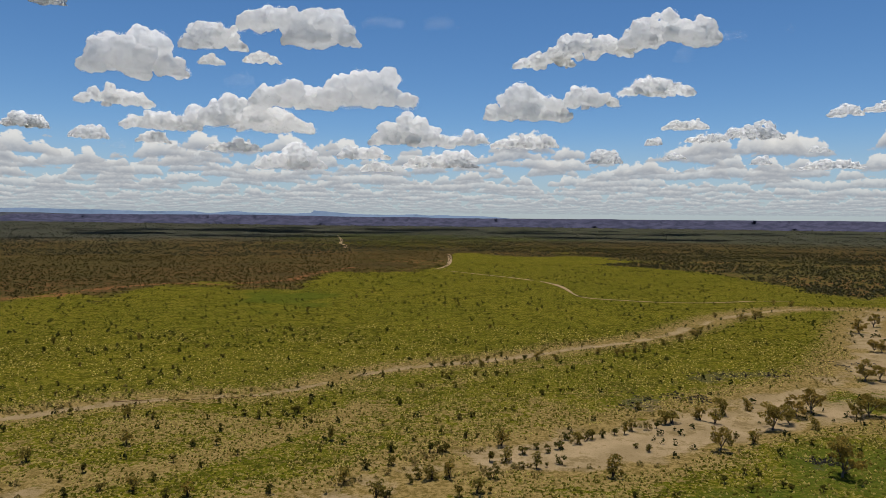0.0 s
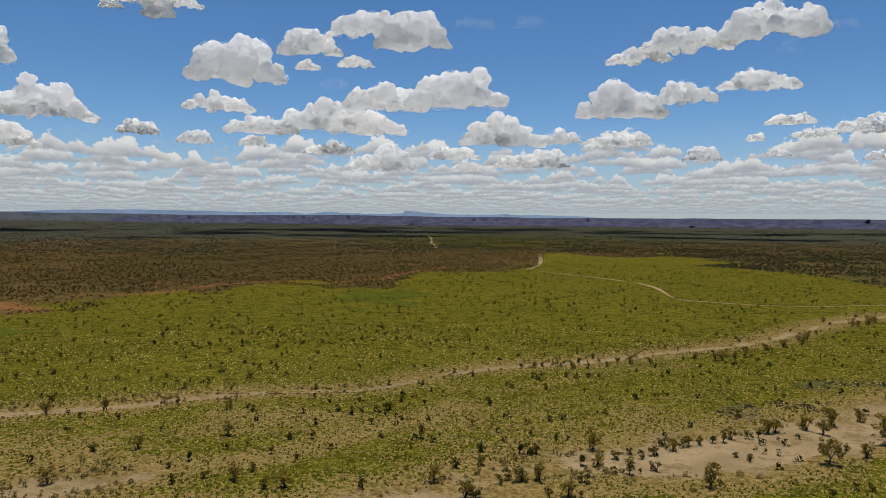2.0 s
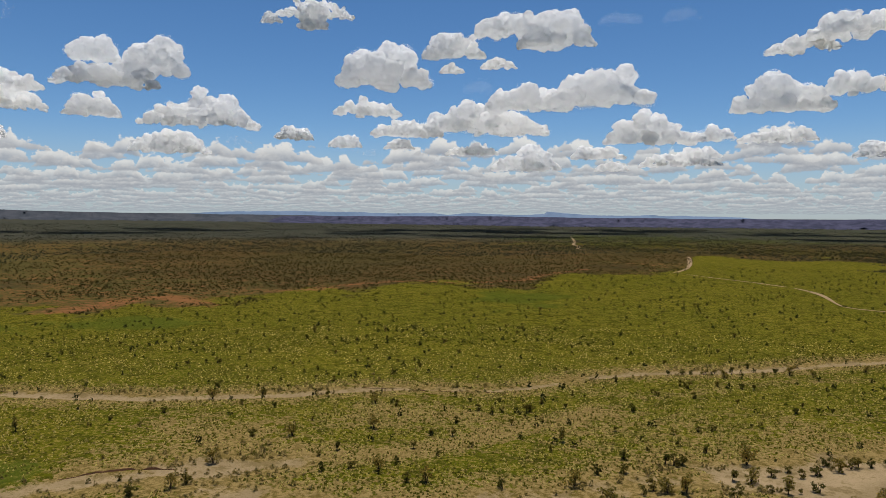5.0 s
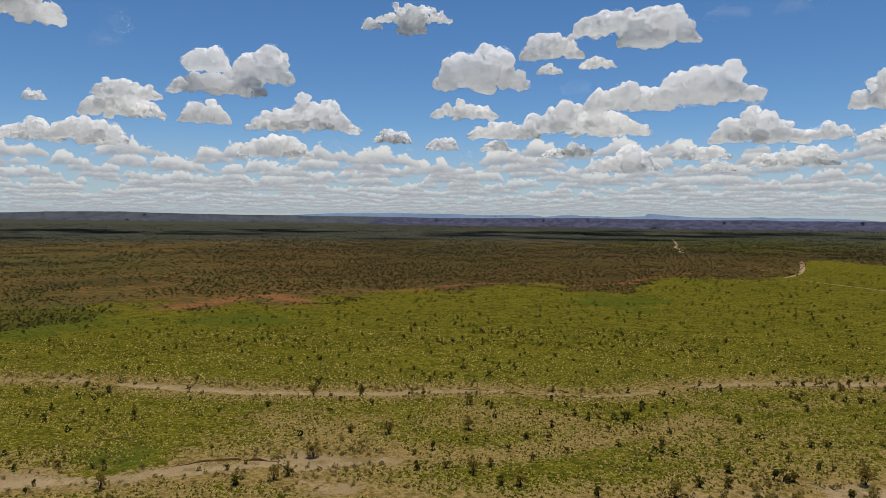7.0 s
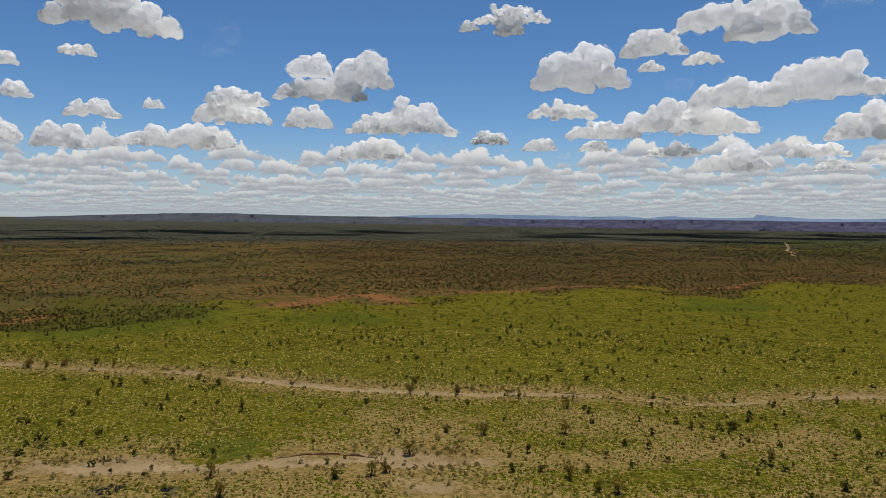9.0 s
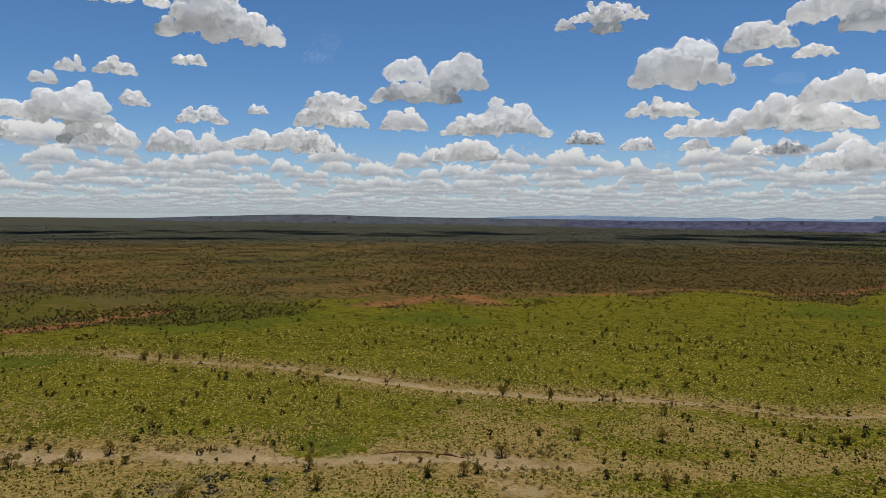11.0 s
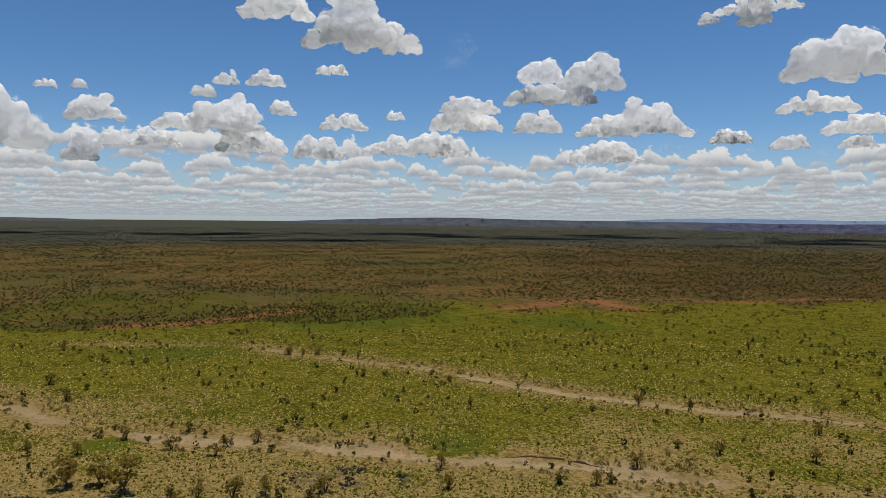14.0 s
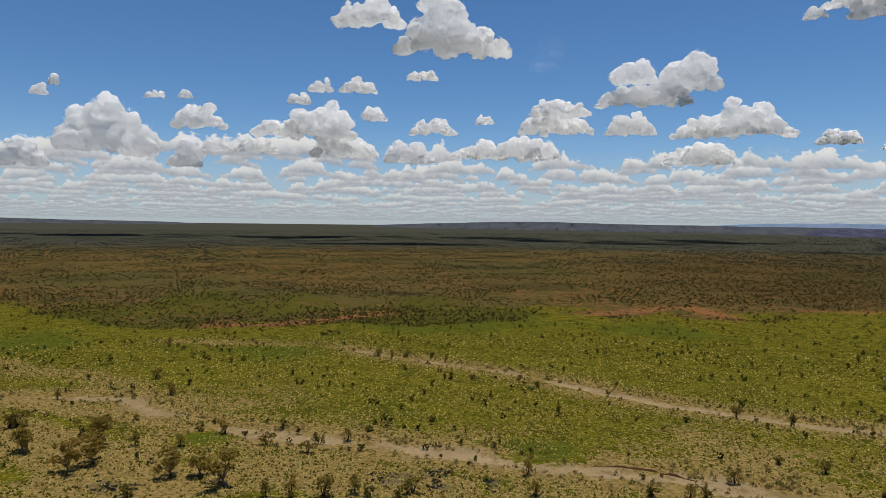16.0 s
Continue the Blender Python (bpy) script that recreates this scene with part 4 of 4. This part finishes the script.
cumulus((-31.1, 2.1, 7.43, 8.18))
cumulus((30.2, 2.8, 6.05, 7.04))
cumulus((26.2, 2.7, 5.41, 6.52))
cumulus((21.9, 2.5, 5.35, 6.42))
cumulus((16.2, 4.3, 4.91, 5.89))
cumulus((11.9, 5.4, 3.75, 5.48), (11.5, 2.2, 4.97, 5.97))
cumulus((6.4, 4.2, 4.56, 5.71))
cumulus((5.3, 2.6, 3.61, 4.41))
cumulus((0.3, 6.0, 3.94, 5.09), (-1.0, 3.4, 4.53, 5.55))
cumulus((-23.7, 1.5, 4.07, 4.76))
cumulus((-27.5, 1.4, 4.85, 5.40))
cumulus((-28.2, 4.2, 3.65, 4.51))
cumulus((-17.7, 1.8, 4.55, 5.10))
cumulus((44.3, 3.8, 10.93, 12.57), (40.4, 5.0, 10.19, 12.78), (43.5, 7.2, 9.30, 10.97))
cumulus((44.4, 3.7, 7.07, 8.84))
cumulus((37.0, 8.8, 6.73, 8.33), (36.1, 4.9, 7.18, 9.65))
cumulus((49.8, 4.7, 8.56, 10.06))
cumulus((50.1, 5.9, 7.23, 8.87))
cumulus((53.9, 8.6, 5.28, 7.29))
cumulus((59.7, 3.5, 7.16, 8.60))
cumulus((55.6, 1.6, 7.97, 8.75))
cumulus((28.4, 5.8, 15.14, 16.15), (28.7, 2.4, 14.23, 15.75), (31.8, 1.6, 14.49, 15.19))
cumulus((30.0, 2.9, 5.95, 6.96))
cumulus((39.2, 5.7, 4.72, 6.46))
cumulus((64.7, 5.7, 15.29, 17.12), (58.2, 9.4, 13.36, 15.85), (59.2, 4.5, 15.02, 17.86))
cumulus((60.6, 2.5, 11.30, 12.15))
cumulus((69.7, 7.8, 6.78, 9.02), (67.9, 3.7, 7.58, 9.94))
cumulus((66.6, 5.3, 5.30, 7.40))
cumulus((61.5, 4.0, 4.87, 6.86))
cumulus((68.5, 2.0, 10.22, 11.32))
cumulus((65.6, 3.0, 10.24, 11.39))
cumulus((70.2, 2.0, 9.21, 10.06))
cumulus((64.4, 2.1, 8.11, 9.33))
cumulus((77.5, 3.9, 7.09, 9.03))
cumulus((83.9, 6.9, 5.00, 9.10))
cumulus((89.1, 2.7, 3.92, 6.30))
cumulus((80.6, 1.5, 9.06, 9.71))
cumulus((78.5, 1.1, 9.21, 9.86))
cumulus((88.1, 1.2, 8.70, 9.53))
cumulus((87.2, 0.7, 9.44, 10.27))
cumulus((78.3, 2.8, 4.21, 6.30))
cumulus((76.3, 2.1, 5.42, 6.60))
cumulus((73.5, 3.4, 5.45, 6.73))
wisp(-0.1, 3.6, 14.62, 15.44)
wisp(-25.6, 1.2, 13.23, 13.98)
wisp(-18.2, 1.4, 11.77, 12.65)
wisp(15.6, 2.4, 9.90, 10.89)
wisp(50.2, 1.7, 13.09, 14.74)
wisp(51.2, 3.1, 12.11, 12.94)
wisp(24.0, 1.7, 4.85, 5.41)
wisp(34.2, 2.2, 5.44, 6.13)
wisp(-21.2, 2.5, 13.07, 13.77)
wisp(4.8, 3.5, 14.61, 15.35)


# ---- scrub, saplings and tussocks ----
def scatter(name, rng, pos, size, quads, mat, label, category, squash=0.8, leaf=1.0):
    """Small leafy clumps at the places given, all in one mesh."""
    n = len(pos)
    d = rng.normal(size=(n, quads, 3))
    d /= np.linalg.norm(d, axis=2)[:, :, None]
    d[:, :, 2] = np.abs(d[:, :, 2])
    s = size[:, None, None]
    c = pos[:, None, :] + d * s * rng.uniform(0.25, 0.5, (n, quads, 1)) * np.array([1, 1, squash * 1.5])
    u = rng.normal(size=(n, quads, 3))
    u /= np.linalg.norm(u, axis=2)[:, :, None]
    v = np.cross(u, rng.normal(size=(n, quads, 3)))
    v /= np.linalg.norm(v, axis=2)[:, :, None]
    k = s * rng.uniform(0.2, 0.38, (n, quads, 1)) * leaf
    q = np.stack([c - u * k, c + v * k * 0.7, c + u * k, c - v * k * 0.7], 2).reshape(-1, 3)
    q[:, 2] = np.maximum(q[:, 2], np.repeat(pos[:, 2], quads * 4) - 0.1)
    ob = mesh_object(name, q, np.arange(len(q)).reshape(-1, 4), mat)
    return tagged(ob, label, category, kind="stuff")


def sector(rng, n, r0, r1, power=1.0, az0=-36.0, az1=95.0):
    """Random places on the plain between two distances."""
    az = np.radians(rng.uniform(az0, az1, n))
    u = rng.uniform(0, 1, n)
    r = (r0 ** (power + 1) + u * (r1 ** (power + 1) - r0 ** (power + 1))) ** (1 / (power + 1))
    return -r * np.sin(az), r * np.cos(az)


def far_scrub():
    rng = np.random.default_rng(21)
    x, y = sector(rng, 260000, 300, 3600, -0.7)
    scrub, sand, dry, lush = zones(x, y)
    clump = fractal(flat(x, y, 55), 3, 33)
    keep = (scrub > 0.4) & (rng.uniform(-0.9, 0.9, len(x)) < clump + 0.15 + 0.5 * thicket(x, y) - 0.35 * np.clip((x - 100) / 100, 0, 1)) & (sand < 0.3)
    x, y = x[keep], y[keep]
    r = np.hypot(x, y)
    size = rng.uniform(0.7, 2.3, len(x)) * (1 + r / 2200)
    pos = np.stack([x, y, surface(x, y)], 1)
    # eastern clumps are grey-green themselves; beyond 1250 m the grey is painted haze
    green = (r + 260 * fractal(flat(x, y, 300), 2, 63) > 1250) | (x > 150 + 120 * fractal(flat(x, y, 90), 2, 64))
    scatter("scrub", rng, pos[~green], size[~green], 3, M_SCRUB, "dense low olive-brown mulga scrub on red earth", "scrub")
    scatter("far_woodland", rng, pos[green], size[green] * 1.15, 3, M_FAR_SCRUB, "dense grey-green woodland, with haze in its colour towards the horizon", "woodland")


def belt():
    """The darker belt of trees along the river to the east and the woods round the far track."""
    rng = np.random.default_rng(22)
    x1, y1 = sector(rng, 15000, 520, 1500, 0.0, -36, -2)
    a2 = np.radians(rng.normal(3, 5.5, 3000))
    r2 = rng.normal(1750, 330, 3000)
    x2, y2 = -r2 * np.sin(a2), r2 * np.cos(a2)
    x, y = np.concatenate([x1, x2]), np.concatenate([y1, y2])
    scrub, sand, dry, lush = zones(x, y)
    keep = (scrub > 0.5) & (rng.uniform(-0.8, 0.8, len(x)) < 0.05 + fractal(flat(x, y, 60), 3, 35) - np.clip((np.degrees(np.arctan2(-x, y)) + 9) / 6, 0, 1.2) * (np.hypot(x, y) < 1300))
    x, y = x[keep], y[keep]
    size = rng.uniform(1.8, 4.2, len(x))
    scatter("woodland", rng, np.stack([x, y, surface(x, y)], 1), size, 6, M_WOOD, "belt of dark green river trees beyond the plain", "trees", 1.0)


def saplings():
    rng = np.random.default_rng(23)
    x, y = sector(rng, 7000, 190, 950, 0.2)
    scrub, sand, dry, lush = zones(x, y)
    r = np.hypot(x, y)
    keep = (scrub < 0.5) & (rng.uniform(-0.9, 0.9, len(x)) < 0.2 + fractal(flat(x, y, 45), 2, 37) - np.clip((420 - r) / 250, 0, 0.6))
    x, y = x[keep], y[keep]
    size = rng.uniform(0.8, 2.2, len(x))
    scatter("saplings", rng, np.stack([x, y, surface(x, y)], 1), size, 18, M_SAPLING, "small dark saplings dotted over the green plain", "saplings", 1.5, 0.72)


def creek_saplings():
    """Young trees that crowd along the banks of the two creeks."""
    rng = np.random.default_rng(26)
    for line, out, name, total in ((CREEK_NEAR, 5.0, "creek_saplings", 2300), (CREEK_FAR, 4.0, "creek_saplings", 1500)):
        pts = np.array(line)
        k = rng.integers(0, len(pts) - 1, total)
        f = rng.uniform(0, 1, total)[:, None]
        c = pts[k] * (1 - f) + pts[k + 1] * f
        g = pts[k + 1, :2] - pts[k, :2]
        g /= np.hypot(g[:, 0], g[:, 1])[:, None]
        side = rng.choice([-1, 1], total, p=[0.35, 0.65]) * (0.55 * c[:, 2] + rng.exponential(out, total))
        x, y = c[:, 0] - g[:, 1] * side, c[:, 1] + g[:, 0] * side
        keep = rng.uniform(-0.9, 0.9, total) < fractal(flat(x, y, 22), 2, 43) - 0.35
        x, y = x[keep], y[keep]
        size = rng.uniform(0.5, 1.6, len(x))
        scatter(name, rng, np.stack([x, y, surface(x, y) - 0.1], 1), size, 22, M_CREEK,
                "thin brown-green saplings crowding a sandy creek bank", "saplings", 1.3, 0.6)


def dead_brush():
    """Low grey thickets of dead brush on the clay pans."""
    rng = np.random.default_rng(27)
    spots = np.array(ASH_SPOTS)
    k = rng.integers(0, len(spots), 900)
    x = spots[k, 0] + rng.normal(0, 0.75, 900) * spots[k, 2]
    y = spots[k, 1] + rng.normal(0, 0.6, 900) * spots[k, 2]
    keep = fractal(flat(x, y, 4), 3, 47) > -0.05
    x, y = x[keep], y[keep]
    scatter("dead_brush", rng, np.stack([x, y, surface(x, y)], 1), rng.uniform(0.5, 1.3, len(x)), 12, M_BRUSH,
            "low grey thickets of dead brush on clay", "brush", 0.45, 0.8)


def tussocks():
    """Low domed grass clumps on the near ground."""
    rng = np.random.default_rng(24)
    x, y = sector(rng, 120000, 125, 400, 0.1)
    scrub, sand, dry, lush = zones(x, y)
    clump = fractal(flat(x, y, 14), 3, 39)
    keep = (scrub < 0.6) & (sand < 0.25 + 0.2 * clump) & (rng.uniform(-1, 1, len(x)) < 1.6 * np.minimum(dry, 0.62) - 0.15 + clump)
    x, y = x[keep], y[keep]
    n = len(x)
    w = rng.uniform(0.18, 0.46, n)
    h = w * rng.uniform(0.7, 1.2, n)
    z = surface(x, y) - 0.08
    sides = 5
    v = np.zeros((n, sides + 1, 3))
    turn = rng.uniform(0, 6.28, n)
    for k in range(sides):
        a = turn + 2 * math.pi * k / sides
        s = w * rng.uniform(0.7, 1.3, n)
        v[:, k] = np.stack([x + np.cos(a) * s, y + np.sin(a) * s, z], 1)
    v[:, sides] = np.stack([x + rng.normal(0, 0.1, n), y + rng.normal(0, 0.1, n), z + h + 0.15], 1)
    o = np.arange(n)[:, None] * (sides + 1)
    f = np.stack([np.concatenate([o + k, o + (k + 1) % sides, o + sides], 1) for k in range(sides)], 1).reshape(-1, 3)
    ob = mesh_object("tussocks", v.reshape(-1, 3), f, M_TUSSOCK)
    tagged(ob, "straw-green grass tussocks on sandy soil", "grass", kind="stuff")


def grass_clumps():
    """Knee-high clumps that mottle the middle of the pasture."""
    rng = np.random.default_rng(29)
    x, y = sector(rng, 90000, 330, 1000, -0.4)
    scrub, sand, dry, lush = zones(x, y)
    keep = (scrub < 0.75) & (sand < 0.2) & (rng.uniform(-0.8, 0.8, len(x)) < 0.25 + fractal(flat(x, y, 20), 3, 53))
    x, y = x[keep], y[keep]
    scatter("grass_clumps", rng, np.stack([x, y, surface(x, y)], 1), rng.uniform(0.4, 1.0, len(x)), 3, M_CLUMP,
            "clumps of yellow-green and dark grass in the pasture", "grass", 0.5, 1.3)


far_scrub()
belt()
grass_clumps()
saplings()
creek_saplings()
dead_brush()
tussocks()
